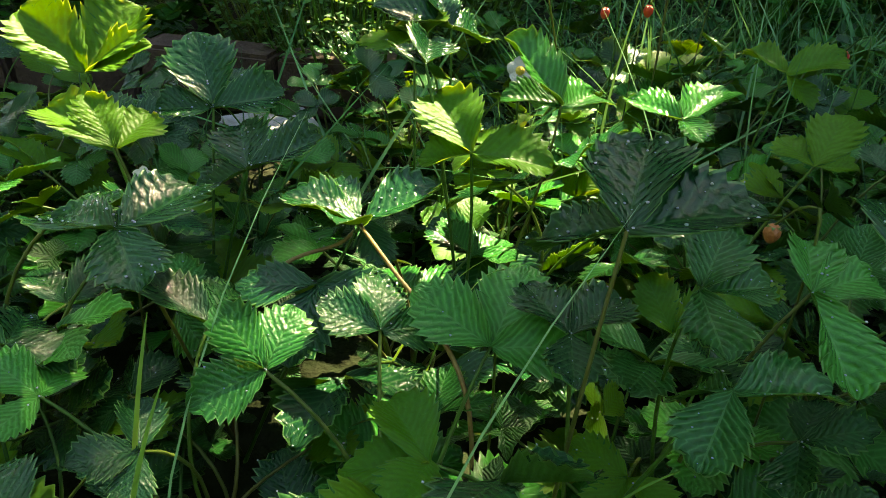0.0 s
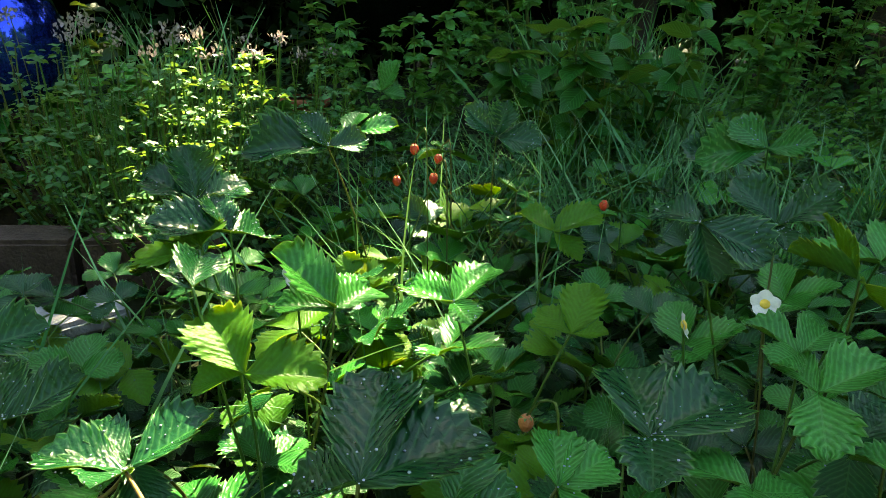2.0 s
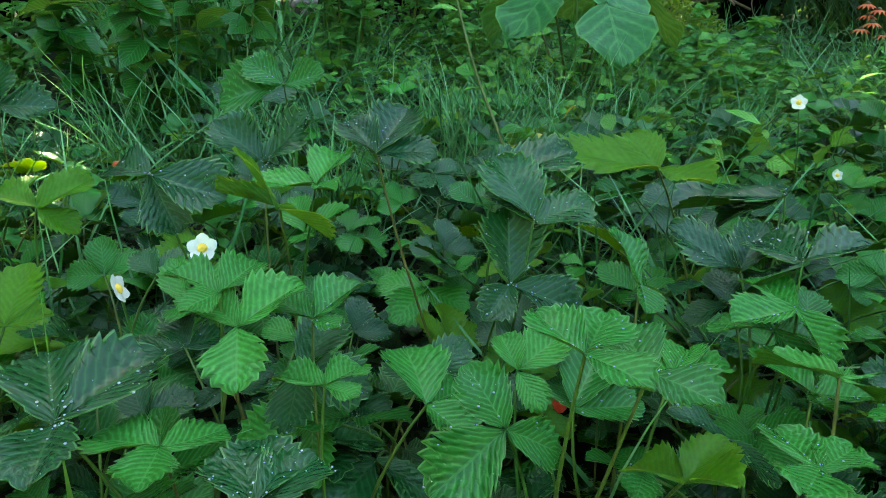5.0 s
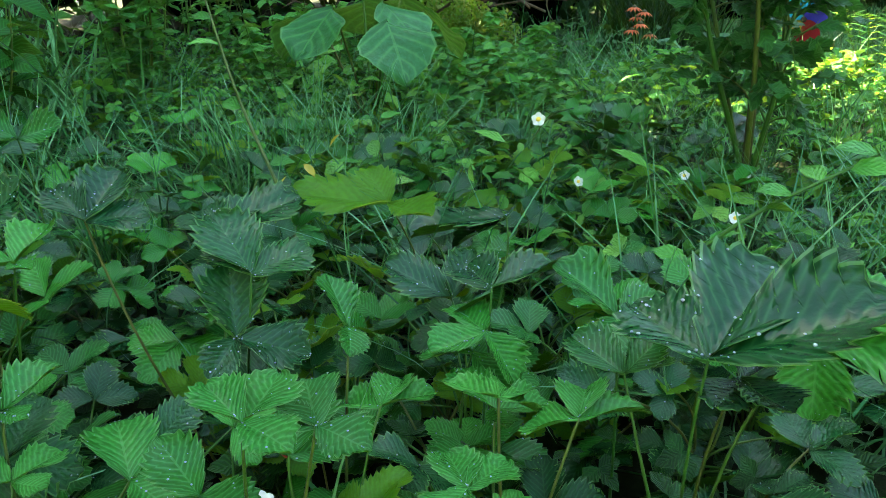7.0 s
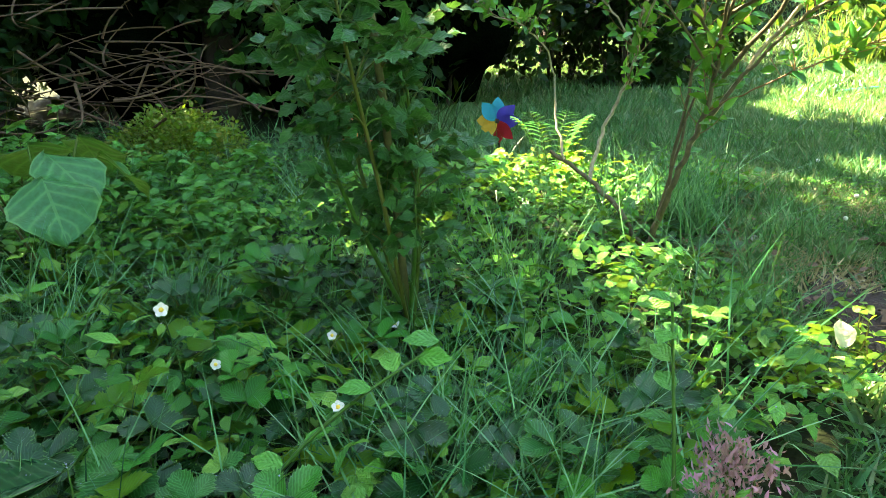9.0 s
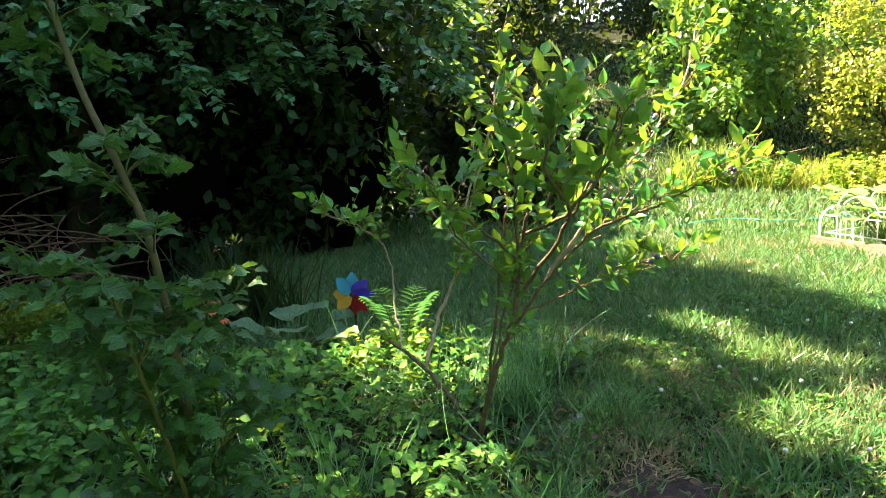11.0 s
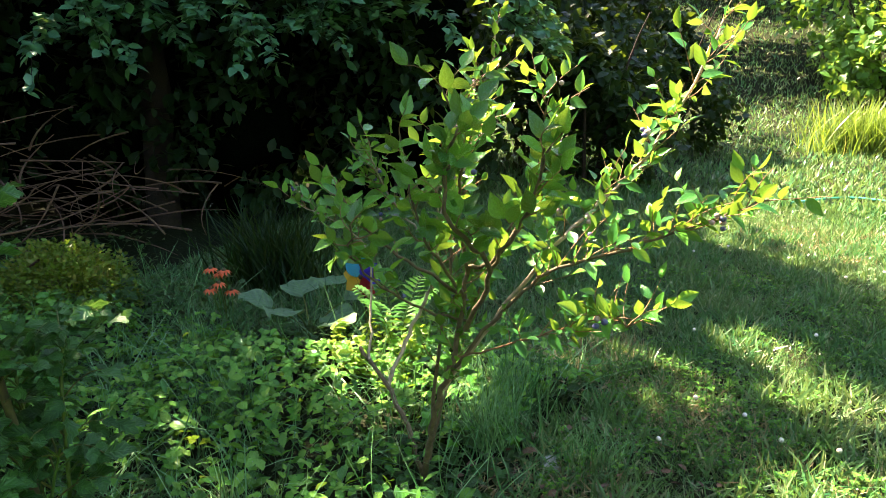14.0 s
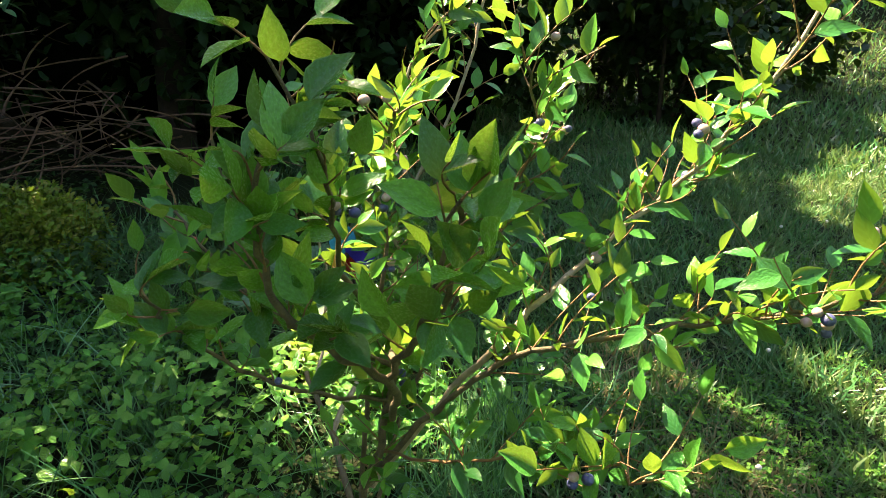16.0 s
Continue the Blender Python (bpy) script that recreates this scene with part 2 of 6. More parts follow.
TRUNK = plain_material("tree_bark", (0.012, 0.009, 0.006), (0.04, 0.028, 0.018), 14, 0.9, 0.02)
STICK = plain_material("dry_stick", (0.04, 0.024, 0.014), (0.16, 0.095, 0.055), 40, 0.85)
# Near-black that stands in for the shade inside shrubs.
SHADE_CORE = plain_material("shade_core_black", (0.0006, 0.0012, 0.0008), (0.002, 0.004, 0.002), 9, 1.0, 0.03, spec=0.0)
SOIL = plain_material("dark_soil", (0.016, 0.010, 0.008), (0.055, 0.034, 0.025), 18, 0.95, 0.015)
BRICK = plain_material("old_edging_block", (0.028, 0.015, 0.011), (0.08, 0.05, 0.038), 22, 0.9, 0.006)
STONE = plain_material("pale_flat_stone", (0.2, 0.2, 0.2), (0.38, 0.38, 0.38), 25, 0.8, 0.006)
PETAL = plain_material("white_petal", (0.5, 0.49, 0.44), (0.66, 0.64, 0.58), 80, 0.5, 0.001)
YOLK = plain_material("yellow_flower_middle", (0.75, 0.45, 0.05), (0.85, 0.6, 0.1), 200, 0.7, 0.001)
BERRY = plain_material("ripe_strawberry", (0.55, 0.03, 0.02), (0.68, 0.07, 0.03), 60, 0.3, 0.002)
BERRY_PALE = plain_material("unripe_strawberry", (0.35, 0.10, 0.03), (0.42, 0.16, 0.05), 60, 0.4, 0.002)
BLUE_FRUIT = plain_material("ripe_blueberry", (0.03, 0.035, 0.10), (0.10, 0.12, 0.25), 120, 0.5, 0.0005)
PINK_FRUIT = plain_material("unripe_blueberry", (0.35, 0.16, 0.2), (0.42, 0.36, 0.26), 90, 0.45, 0.0005)
ORANGE = plain_material("orange_red_petal", (0.50, 0.07, 0.02), (0.62, 0.14, 0.04), 90, 0.6, 0.001)
WIRE = plain_material("white_painted_wire", (0.75, 0.75, 0.73), (0.84, 0.84, 0.82), 30, 0.4, 0.0005)
BOARD = plain_material("weathered_board", (0.14, 0.09, 0.06), (0.26, 0.18, 0.12), 18, 0.85, 0.003)
HOSE = plain_material("green_hose", (0.02, 0.25, 0.17), (0.03, 0.33, 0.22), 30, 0.35, 0)
DEW = plain_material("dew_drop", (0.75, 0.8, 0.82), (0.85, 0.88, 0.9), 10, 0.03, 0, spec=0.8, transmit=0.6)
GRAVEL = plain_material("pale_gravel_drive", (0.3, 0.3, 0.3), (0.45, 0.44, 0.43), 3, 0.9, 0.01)
CLAY = plain_material("terracotta", (0.22, 0.06, 0.03), (0.34, 0.11, 0.05), 25, 0.85)
TOMATO_STEM = plain_material("tomato_stem", (0.05, 0.055, 0.018), (0.11, 0.10, 0.035), 60, 0.7, 0.001)
DARK_STEM = plain_material("dark_red_stake", (0.012, 0.005, 0.004), (0.045, 0.016, 0.011), 60, 0.6, 0.001)


# ---- mesh tools ----
def quick_mesh(name, verts, faces, uv=None, mats=(), slot=None):
    """A mesh from arrays: faces all with the same number of corners."""
    verts, faces = np.asarray(verts, np.float32), np.asarray(faces, np.int32)
    me = bpy.data.meshes.new(name)
    k = faces.shape[1]
    me.vertices.add(len(verts))
    me.vertices.foreach_set("co", verts.ravel())
    me.loops.add(faces.size)
    me.loops.foreach_set("vertex_index", faces.ravel())
    me.polygons.add(len(faces))
    me.polygons.foreach_set("loop_start", np.arange(0, faces.size, k, dtype=np.int32))
    me.polygons.foreach_set("use_smooth", np.ones(len(faces), bool))
    if uv is not None:
        layer = me.uv_layers.new(name="uv")
        layer.data.foreach_set("uv", np.asarray(uv, np.float32)[faces.ravel()].ravel())
    for m in mats:
        me.materials.append(m)
    if slot is not None:
        me.polygons.foreach_set("material_index", np.asarray(slot, np.int32))
    me.update(calc_edges=True)
    me.validate()
    return me


def join(pieces):
    """Several (verts, faces, uv) as one."""
    vs, fs, us, n = [], [], [], 0
    for v, f, u in pieces:
        vs.append(v), fs.append(np.asarray(f) + n), us.append(u)
        n += len(v)
    return np.concatenate(vs), np.concatenate(fs), np.concatenate(us)


def blade(rows, cols, length, width, profile, fold=0.15, curl=0.15, teeth=0.0, pleats=0, pleat_h=0.0, ripple=0.0, tooth=2):
    """A leaf along +y with its upper side at +z: a grid pinched by the profile, folded along its midrib, curled to its tip."""
    v = np.linspace(0, 1, rows + 1)
    u = np.linspace(-1, 1, cols + 1)
    half = np.array([profile(t) for t in v]) * width / 2
    if teeth:
        half = half * (1 + teeth * (2 * (np.arange(rows + 1) % tooth) / (tooth - 1) - 1) * (v > 0.2) * (v < 0.995))
    uu, vv = np.meshgrid(u, v)
    x = uu * half[:, None]
    y = vv * length + np.abs(uu) * half[:, None] * 0.12
    z = np.abs(x) * fold - curl * length * vv**2
    if pleats:
        z = z - pleat_h * np.sin(2 * np.pi * (vv * pleats - np.abs(uu) * pleats * 0.35)) * np.abs(uu) ** 0.6
    if ripple:
        z = z + ripple * np.sin(vv * 9 + uu * 2) * np.abs(uu)
    verts = np.stack([x, y, z], -1).reshape(-1, 3)
    c = cols + 1
    a = (np.arange(rows)[:, None] * c + np.arange(cols)[None]).ravel()
    quads = np.stack([a, a + 1, a + 1 + c, a + c], 1)
    uv = np.stack([(uu + 1) / 2, vv], -1).reshape(-1, 2)
    return verts, quads, uv


def moved(piece, m, s=1.0):
    v, f, u = piece
    a = np.array(m.to_3x3()) * s
    return v @ a.T + np.array(m.translation), f, u


def tube(points, radii, sides=6):
    pts = np.asarray(points, float)
    radii = np.broadcast_to(np.asarray(radii, float), (len(pts),))
    d = np.gradient(pts, axis=0)
    d /= np.linalg.norm(d, axis=1)[:, None] + 1e-9
    ref = np.array([0.31, 0.93, 0.2])
    a = np.cross(d, ref)
    a /= np.linalg.norm(a, axis=1)[:, None] + 1e-9
    b = np.cross(d, a)
    ang = np.arange(sides) * 2 * np.pi / sides
    v = pts[:, None] + radii[:, None, None] * (np.cos(ang)[None, :, None] * a[:, None] + np.sin(ang)[None, :, None] * b[:, None])
    n = len(pts)
    i = (np.arange(n - 1)[:, None] * sides + np.arange(sides)[None]).ravel()
    j = (np.arange(n - 1)[:, None] * sides + (np.arange(sides)[None] + 1) % sides).ravel()
    q = np.stack([i, j, j + sides, i + sides], 1)
    uv = np.stack([np.tile(np.arange(sides) / sides, n), np.repeat(np.linspace(0, 1, n), sides)], 1)
    return v.reshape(-1, 3), q, uv


def bent(p, q, sag, n=7):
    """Points of an arc from p to q that bows by sag."""
    t = np.linspace(0, 1, n)[:, None]
    return np.asarray(p) * (1 - t) + np.asarray(q) * t + np.asarray(sag) * (4 * t * (1 - t))


def spline(points, n=6):
    """A smooth line through points."""
    p = np.asarray(points, float)
    p = np.vstack([2 * p[0] - p[1], p, 2 * p[-1] - p[-2]])
    out = []
    for i in range(1, len(p) - 2):
        t = np.linspace(0, 1, n, endpoint=i == len(p) - 3)[:, None]
        a, b, c, d = p[i - 1], p[i], p[i + 1], p[i + 2]
        out.append(0.5 * (2 * b + (c - a) * t + (2 * a - 5 * b + 4 * c - d) * t**2 + (3 * b - a - 3 * c + d) * t**3))
    return np.concatenate(out)


def ball(radius, rings=6, sides=10, squash=1.0):
    t = np.linspace(0, np.pi, rings + 1)
    pts = np.stack([0 * t, 0 * t, -np.cos(t) * radius * squash], 1)
    ang = np.arange(sides) * 2 * np.pi / sides
    r = np.sin(t) * radius + 1e-5
    v = np.stack([r[:, None] * np.cos(ang), r[:, None] * np.sin(ang), np.repeat(pts[:, 2:], sides, 1)], -1).reshape(-1, 3)
    i = (np.arange(rings)[:, None] * sides + np.arange(sides)).ravel()
    j = (np.arange(rings)[:, None] * sides + (np.arange(sides) + 1) % sides).ravel()
    return v, np.stack([i, j, j + sides, i + sides], 1), np.zeros((len(v), 2))


def cloud(template, pos, along, normal, scale):
    """Many copies of a leaf: at pos, pointing along, upper side to normal."""
    v, f, u = template
    y = along / (np.linalg.norm(along, axis=1)[:, None] + 1e-9)
    z = normal - (normal * y).sum(1)[:, None] * y
    z /= np.linalg.norm(z, axis=1)[:, None] + 1e-9
    x = np.cross(y, z)
    s = np.broadcast_to(scale, (len(pos),))[:, None, None]
    big = pos[:, None] + s * (v[None, :, 0:1] * x[:, None] + v[None, :, 1:2] * y[:, None] + v[None, :, 2:3] * z[:, None])
    faces = (f[None] + (np.arange(len(pos)) * len(v))[:, None, None]).reshape(-1, f.shape[1])
    return big.reshape(-1, 3), faces, np.tile(u, (len(pos), 1))


def empty(name, m, label="", category="", group="", kind=""):
    ob = new(name)
    ob.empty_display_size = 0.05
    ob.matrix_world = m
    return tagged(ob, label, category, group, kind)


def part(name, piece, mat, parent, label=""):
    """One mesh object under a thing or part, from (verts, faces, uv), a mesh, or a bmesh."""
    if isinstance(piece, tuple):
        piece = quick_mesh(name, *piece, (mat,))
    ob = new(name, piece)
    ob.parent = parent
    return tagged(ob, label)


def thing(name, piece, mat, label, category, group="", kind=""):
    return tagged(new(name, quick_mesh(name, *piece, (mat,))), label, category, group, kind)


def up_cone(n, lean):
    """n directions near straight up."""
    a = rng.normal(0, lean, (n, 2))
    return np.column_stack([a, np.ones(n)])


def any_dir(n):
    a = rng.normal(0, 1, (n, 3))
    return a / np.linalg.norm(a, axis=1)[:, None]



def ovate(t):
    return max(0.02, math.sin(math.pi * t**0.8) ** 0.9)


def lance(t):
    return max(0.02, math.sin(math.pi * t**0.7))


def grassy(t):
    return max(0.03, (1 - t) ** 0.6)


LEAF_LOW = blade(3, 2, 1.0, 0.62, ovate, 0.2, 0.2)
LEAF_MID = blade(5, 2, 1.0, 0.6, ovate, 0.25, 0.22, teeth=0.07)
LEAF_NARROW = blade(3, 2, 1.0, 0.34, lance, 0.25, 0.25)
GRASS_SHORT = blade(2, 1, 1.0, 0.12, grassy, 0.0, 0.35)


# ---- ground ----
def ground_z(x, y):
    """The lie of the land: level garden, a bank far behind the lawn."""
    far = np.clip((y - 11.5) / 16, 0, 1)
    bank = 4.6 * far * far * (3 - 2 * far)
    return bank + 0.012 * np.sin(x * 2.1 + 0.4) * np.cos(y * 1.7)


def build_ground():
    ax = np.concatenate([np.linspace(-300, -12, 25), np.linspace(-11.5, 11.5, 120), np.linspace(12, 300, 25)])
    ay = np.concatenate([np.linspace(-300, -6, 22), np.linspace(-5.5, 30, 180), np.linspace(31, 400, 22)])
    xx, yy = np.meshgrid(ax, ay)
    v = np.stack([xx, yy, ground_z(xx, yy)], -1).reshape(-1, 3)
    c = len(ax)
    a = (np.arange(len(ay) - 1)[:, None] * c + np.arange(c - 1)).ravel()
    q = np.stack([a, a + 1, a + 1 + c, a + c], 1)
    m, nt, bsdf = nodes_of("garden_ground")
    n = noise_node(nt, 1.3, 6)
    fine = noise_node(nt, 35, 4)
    base = ramp(nt, n, [(0.3, (0.006, 0.016, 0.004)), (0.55, (0.012, 0.026, 0.007)), (0.75, (0.03, 0.03, 0.012))])
    link(nt, mixc(nt, math_node(nt, "MULTIPLY", fine, 0.8), base, (0.014, 0.010, 0.007)), bsdf.inputs["Base Color"])
    bsdf.inputs["Roughness"].default_value = 0.95
    bsdf.inputs["Specular IOR Level"].default_value = 0.1
    bump = nt.nodes.new("ShaderNodeBump")
    bump.inputs["Distance"].default_value = 0.02
    link(nt, fine, bump.inputs["Height"])
    link(nt, bump.outputs[0], bsdf.inputs["Normal"])
    tagged(new("ground", quick_mesh("ground", v, q, None, (m,))), "mossy dark garden earth under lawn and beds", "ground", "", "structure")


build_ground()


def on_lawn(x, y):
    edge = 1.2 + 0.08 * np.sin(y * 3.1) + 0.05 * np.sin(y * 7.7)
    right = x > edge
    behind = (y > 4.4 + 0.1 * np.sin(x * 4)) & (x > -1.6)
    return right | behind


def in_soil(x, y):
    rough = 0.35 * np.sin(x * 31 + 3) * np.sin(y * 27) + 0.25 * np.sin(x * 57) * np.sin(y * 49 + 1)
    return ((x - 1.47) / 0.2) ** 2 + ((y - 3.15) / 0.42) ** 2 < 0.75 + 1.6 * rough


def build_lawn():
    n = 230000
    x = rng.uniform(-1.6, 3.9, n)
    y = rng.uniform(1.8, 8.0, n)
    keep = on_lawn(x, y) & (~in_soil(x, y) | (rng.random(n) < 0.06))
    keep &= rng.random(n) < np.clip(1.5 - y / 9, 0.35, 1)
    x, y = x[keep], y[keep]
    tuft = 0.6 + 0.5 * np.sin(x * 9 + 2 * np.sin(y * 5)) * np.sin(y * 8) + 0.35 * np.sin(x * 23 + 3 * np.sin(y * 11)) * np.sin(y * 19)
    pos = np.column_stack([x, y, ground_z(x, y) - 0.004])
    al = up_cone(len(x), 0.8)
    s = rng.uniform(0.035, 0.095, len(x)) * np.clip(0.6 + 0.6 * tuft, 0.35, 2)
    thing("lawn_grass", cloud(GRASS_SHORT, pos, al, any_dir(len(x)), s), GRASS, "short dewy lawn grass in dappled shade", "grass", "", "stuff")
    n = 16000
    x, y = rng.uniform(1.2, 3.9, n), 2.4 + 3.6 * rng.random(n)
    patch = np.sin(x * 4.1 + 1) * np.sin(y * 3.3) + 0.5 * np.sin(x * 11) * np.sin(y * 9) + rng.normal(0, 0.3, n) > 0.15
    keep = patch & on_lawn(x, y) & ~in_soil(x, y)
    x, y = x[keep], y[keep]
    b = rng.uniform(0, 6.28, len(x))
    pos = np.column_stack([x, y, ground_z(x, y) + rng.uniform(0.015, 0.055, len(x))])
    lobes = join([moved(blade(3, 2, 1.0, 0.85, ovate, 0.15, 0.1), pose(0, 0, 0, 0, 0, q)) for q in (0, 120, 240)])
    thing("clover_leaves", cloud(lobes, pos, np.column_stack([np.cos(b), np.sin(b), 0 * b]), up_cone(len(x), 0.3), rng.uniform(0.009, 0.017, len(x))), WEED, "clover leaves growing through the lawn", "clover", "", "stuff")
    n = 90000
    x = rng.uniform(-6, 12, n)
    y = 8 + 14 * rng.random(n) ** 1.6
    pos = np.column_stack([x, y, ground_z(x, y)])
    s = rng.uniform(0.05, 0.11, n) * 1.1
    wide = blade(2, 1, 1.0, 0.22, grassy, 0.0, 0.35)
    thing("far_lawn_grass", cloud(wide, pos, up_cone(n, 0.6), any_dir(n), s), GRASS, "lawn grass running back to the far shrubs", "grass", "", "stuff")

    n = 70000
    x, y = rng.uniform(1.25, 9.0, n), rng.uniform(-5.0, 8.0, n)
    keep = (x > 3.9) | (y < 1.8)
    x, y = x[keep], y[keep]
    thing("side_lawn_grass", cloud(wide, np.column_stack([x, y, ground_z(x, y)]), up_cone(len(x), 0.7), any_dir(len(x)), rng.uniform(0.05, 0.10, len(x))), GRASS, "lawn grass beside the strawberry bed", "grass", "", "stuff")


build_lawn()


# ---- strawberry plants ----
def strawberry_leaflet(length, width, fold, curl, pleat, r, rows=27, cols=8, teeth=9):
    """One toothed leaflet along +y: notched edge, side veins sunk between puffed lanes, folded along its midrib."""
    v = np.linspace(0, 1, rows + 1)
    u = np.linspace(-1, 1, cols + 1)
    step = rows // teeth
    saw = (np.arange(rows + 1) % step) / max(1, step - 1)
    half = np.maximum(0.05, np.sin(np.pi * np.clip(v, 0, 0.995) ** 1.22) ** 0.72) * width / 2
    live = (v > 0.22) & (v < 0.99)
    half = np.where(live, half * (0.86 + 0.2 * saw), half)
    half[-1] = width * 0.05
    uu, vv = np.meshgrid(u, v)
    x = uu * half[:, None]
    y = vv * length + np.abs(uu) ** 2 * half[:, None] * (0.1 + 0.16 * (saw * live)[:, None])
    lane = np.abs(np.sin(np.pi * (vv * teeth - np.abs(uu) * teeth * 0.35)))
    z = np.abs(x) * fold - curl * length * vv**2 - 0.25 * np.abs(x) ** 2 / width
    z = z + pleat * length * lane**0.6 * np.abs(uu) ** 0.5 * (1 - np.abs(uu) ** 4)
    ph = r.uniform(0, 6.28)
    z = z + 0.055 * length * np.sin(vv * r.uniform(5, 9) + uu * 2.5 + ph) * np.abs(uu) ** 1.5
    c = cols + 1
    a = (np.arange(rows)[:, None] * c + np.arange(cols)[None]).ravel()
    quads = np.stack([a, a + 1, a + 1 + c, a + c], 1)
    return np.stack([x, y, z], -1).reshape(-1, 3), quads, np.stack([(uu + 1) / 2, vv], -1).reshape(-1, 2)


def strawberry_leaf_piece(rows=27, cols=8, seed=0, pleat=0.03):
    """Three leaflets on one joint, the middle one along +y, each about 1 long."""
    r = random.Random(seed)
    out = []
    for turn, size in ((0, 1.0), (80, 0.94), (-80, 0.94)):
        piece = strawberry_leaflet(size, size * r.uniform(0.74, 0.86), r.uniform(0.15, 0.55), r.uniform(-0.05, 0.35), pleat, r, rows, cols)
        out.append(moved(piece, pose(0, 0, 0, r.uniform(-8, 20), r.uniform(-16, 16), turn + r.uniform(-12, 12))))
    return join(out)


def leaf_mesh(piece, upper, depth=0.008):
    """A leaf with its upper skin and a paler underside just below it."""
    v, f, u = piece
    both = np.concatenate([v, v - (0, 0, depth)])
    slot = np.repeat([0, 1], len(f))
    return quick_mesh("leaf", both, np.concatenate([f, f[:, ::-1] + len(v)]), np.concatenate([u, u]), (upper, UNDERSIDE), slot)


def dew_on(piece, seed, n, unit):
    """Small drops of water lying on a leaf's upper side, gathered in places."""
    r = random.Random(seed)
    v = piece[0]
    spots = [v[r.randrange(len(v))] for _ in range(6)]
    drops = []
    while len(drops) < n:
        p = v[r.randrange(len(v))]
        near = min(float(np.linalg.norm(p - q)) for q in spots)
        if r.random() > math.exp(-near / (0.25 * unit)) + 0.12:
            continue
        k = ball(unit * r.choice((0.005, 0.006, 0.008, 0.011, 0.015)), 4, 7, 0.7)
        drops.append((k[0] + p + (0, 0, 0.006 * unit), k[1], k[2]))
    return join(drops)


SIDE_MESH = [leaf_mesh(strawberry_leaf_piece(18, 4, s + 40, 0.01), STRAW if s % 2 else MATURE) for s in range(9)]
SIDE_YOUNG = [leaf_mesh(strawberry_leaf_piece(18, 4, s + 60, 0.01), STRAW_YOUNG) for s in range(3)]
KINDS = {"d": (MATURE, 0.010), "g": (STRAW, 0.013), "b": (STRAW_FRESH, 0.024), "y": (STRAW_YOUNG, 0.012)}


def stalk_to(plant, at, back):
    line = bent((rng.uniform(-0.012, 0.012), rng.uniform(-0.012, 0.012), 0.0), at, (back.x, back.y, 0.02), 9)
    part("stalk", tube(line, np.linspace(0.0019, 0.0012, 9), 6), STALK, plant)


def leaf_on_stalk(plant, place, turn, size, mesh):
    """One leaf and its stalk under a plant whose crown is at its origin."""
    ob = new("leaf", mesh)
    ob.parent = plant
    ob.matrix_basis = pose(*place, *turn) @ Matrix.Scale(size * 0.95, 4)
    stalk_to(plant, place, Vector(pose(0, 0, 0, *turn).to_3x3() @ Vector((0, -1, -0.9))) * 0.03)


def hero_leaf(plant, at, kind, leaflets, seed):
    """A leaf whose leaflets each have a heading and a rise in degrees and a length."""
    r = random.Random(seed)
    mat, pleat = KINDS[kind]
    ways = [Vector((math.cos(radians(h)) * math.cos(radians(e)), math.sin(radians(h)) * math.cos(radians(e)), math.sin(radians(e)))) for h, e, _ in leaflets]
    face = Vector((0, 0, 0.35))
    for a, b in ((0, 1), (1, 2), (2, 0)):
        n = ways[a].cross(ways[b])
        face += n if n.z > 0 else -n
    face.normalize()
    out = []
    for (_, _, size), y in zip(leaflets, ways):
        up = Vector((0, 0, 1)) * 0.5 + face
        z = (up - up.dot(y) * y).normalized()
        m = Matrix((y.cross(z), y, z)).transposed().to_4x4()
        piece = strawberry_leaflet(size, size * r.uniform(0.78, 0.9), r.uniform(0.25, 0.75), r.uniform(-0.1, 0.2), pleat, r)
        out.append(moved(piece, Matrix.Translation(at) @ m))
    whole = join(out)
    leaf = new("leaf", leaf_mesh(whole, mat, 0.0006))
    leaf.parent = plant
    if kind in "dg":
        dew = part("dew", dew_on(whole, seed, 60 if kind == "d" else 30, leaflets[0][2]), DEW, leaf)
        tagged(dew, "clear dew drops", "", "", "stuff")
    mean = sum(ways, Vector())
    stalk_to(plant, at, -mean * 0.012)


def hero_plant(crown, leaves, label):
    plant = empty("strawberry_plant", pose(*crown, 0), label, "strawberry plant", "strawberry plants in the bed")
    for i, (place, kind, leaflets) in enumerate(leaves):
        hero_leaf(plant, Vector(place) - Vector((*crown, 0)), kind, leaflets, int(place[0] * 977 + place[1] * 613) + i)
    return plant


hero_plant((0.02, 0.43), [((-0.004, 0.351, 0.286), "y", ((-109, 34, 0.075), (150, 36, 0.08), (104, 27, 0.06))), ((0.074, 0.406, 0.251), "y", ((-110, 19, 0.07), (168, 13, 0.05), (-127, 42, 0.05))), ((-0.022, 0.452, 0.257), "d", ((-150, 46, 0.08), (108, 10, 0.065), (-77, 0, 0.05))), ((0.05, 0.503, 0.229), "d", ((-156, 29, 0.06), (109, 19, 0.068), (-91, -25, 0.05)))], "strawberry plant with yellow-green young leaves")
hero_plant((0.15, 0.51), [((0.144, 0.469, 0.149), "g", ((-176, 48, 0.045), (114, 6, 0.047), (59, -47, 0.042))), ((0.202, 0.467, 0.251), "d", ((156, -3, 0.07), (-110, -5, 0.06), (36, -17, 0.055))), ((0.111, 0.608, 0.219), "d", ((121, 14, 0.07), (-99, 13, 0.065), (-16, 23, 0.05)))], "strawberry plant with broad green toothed leaves")
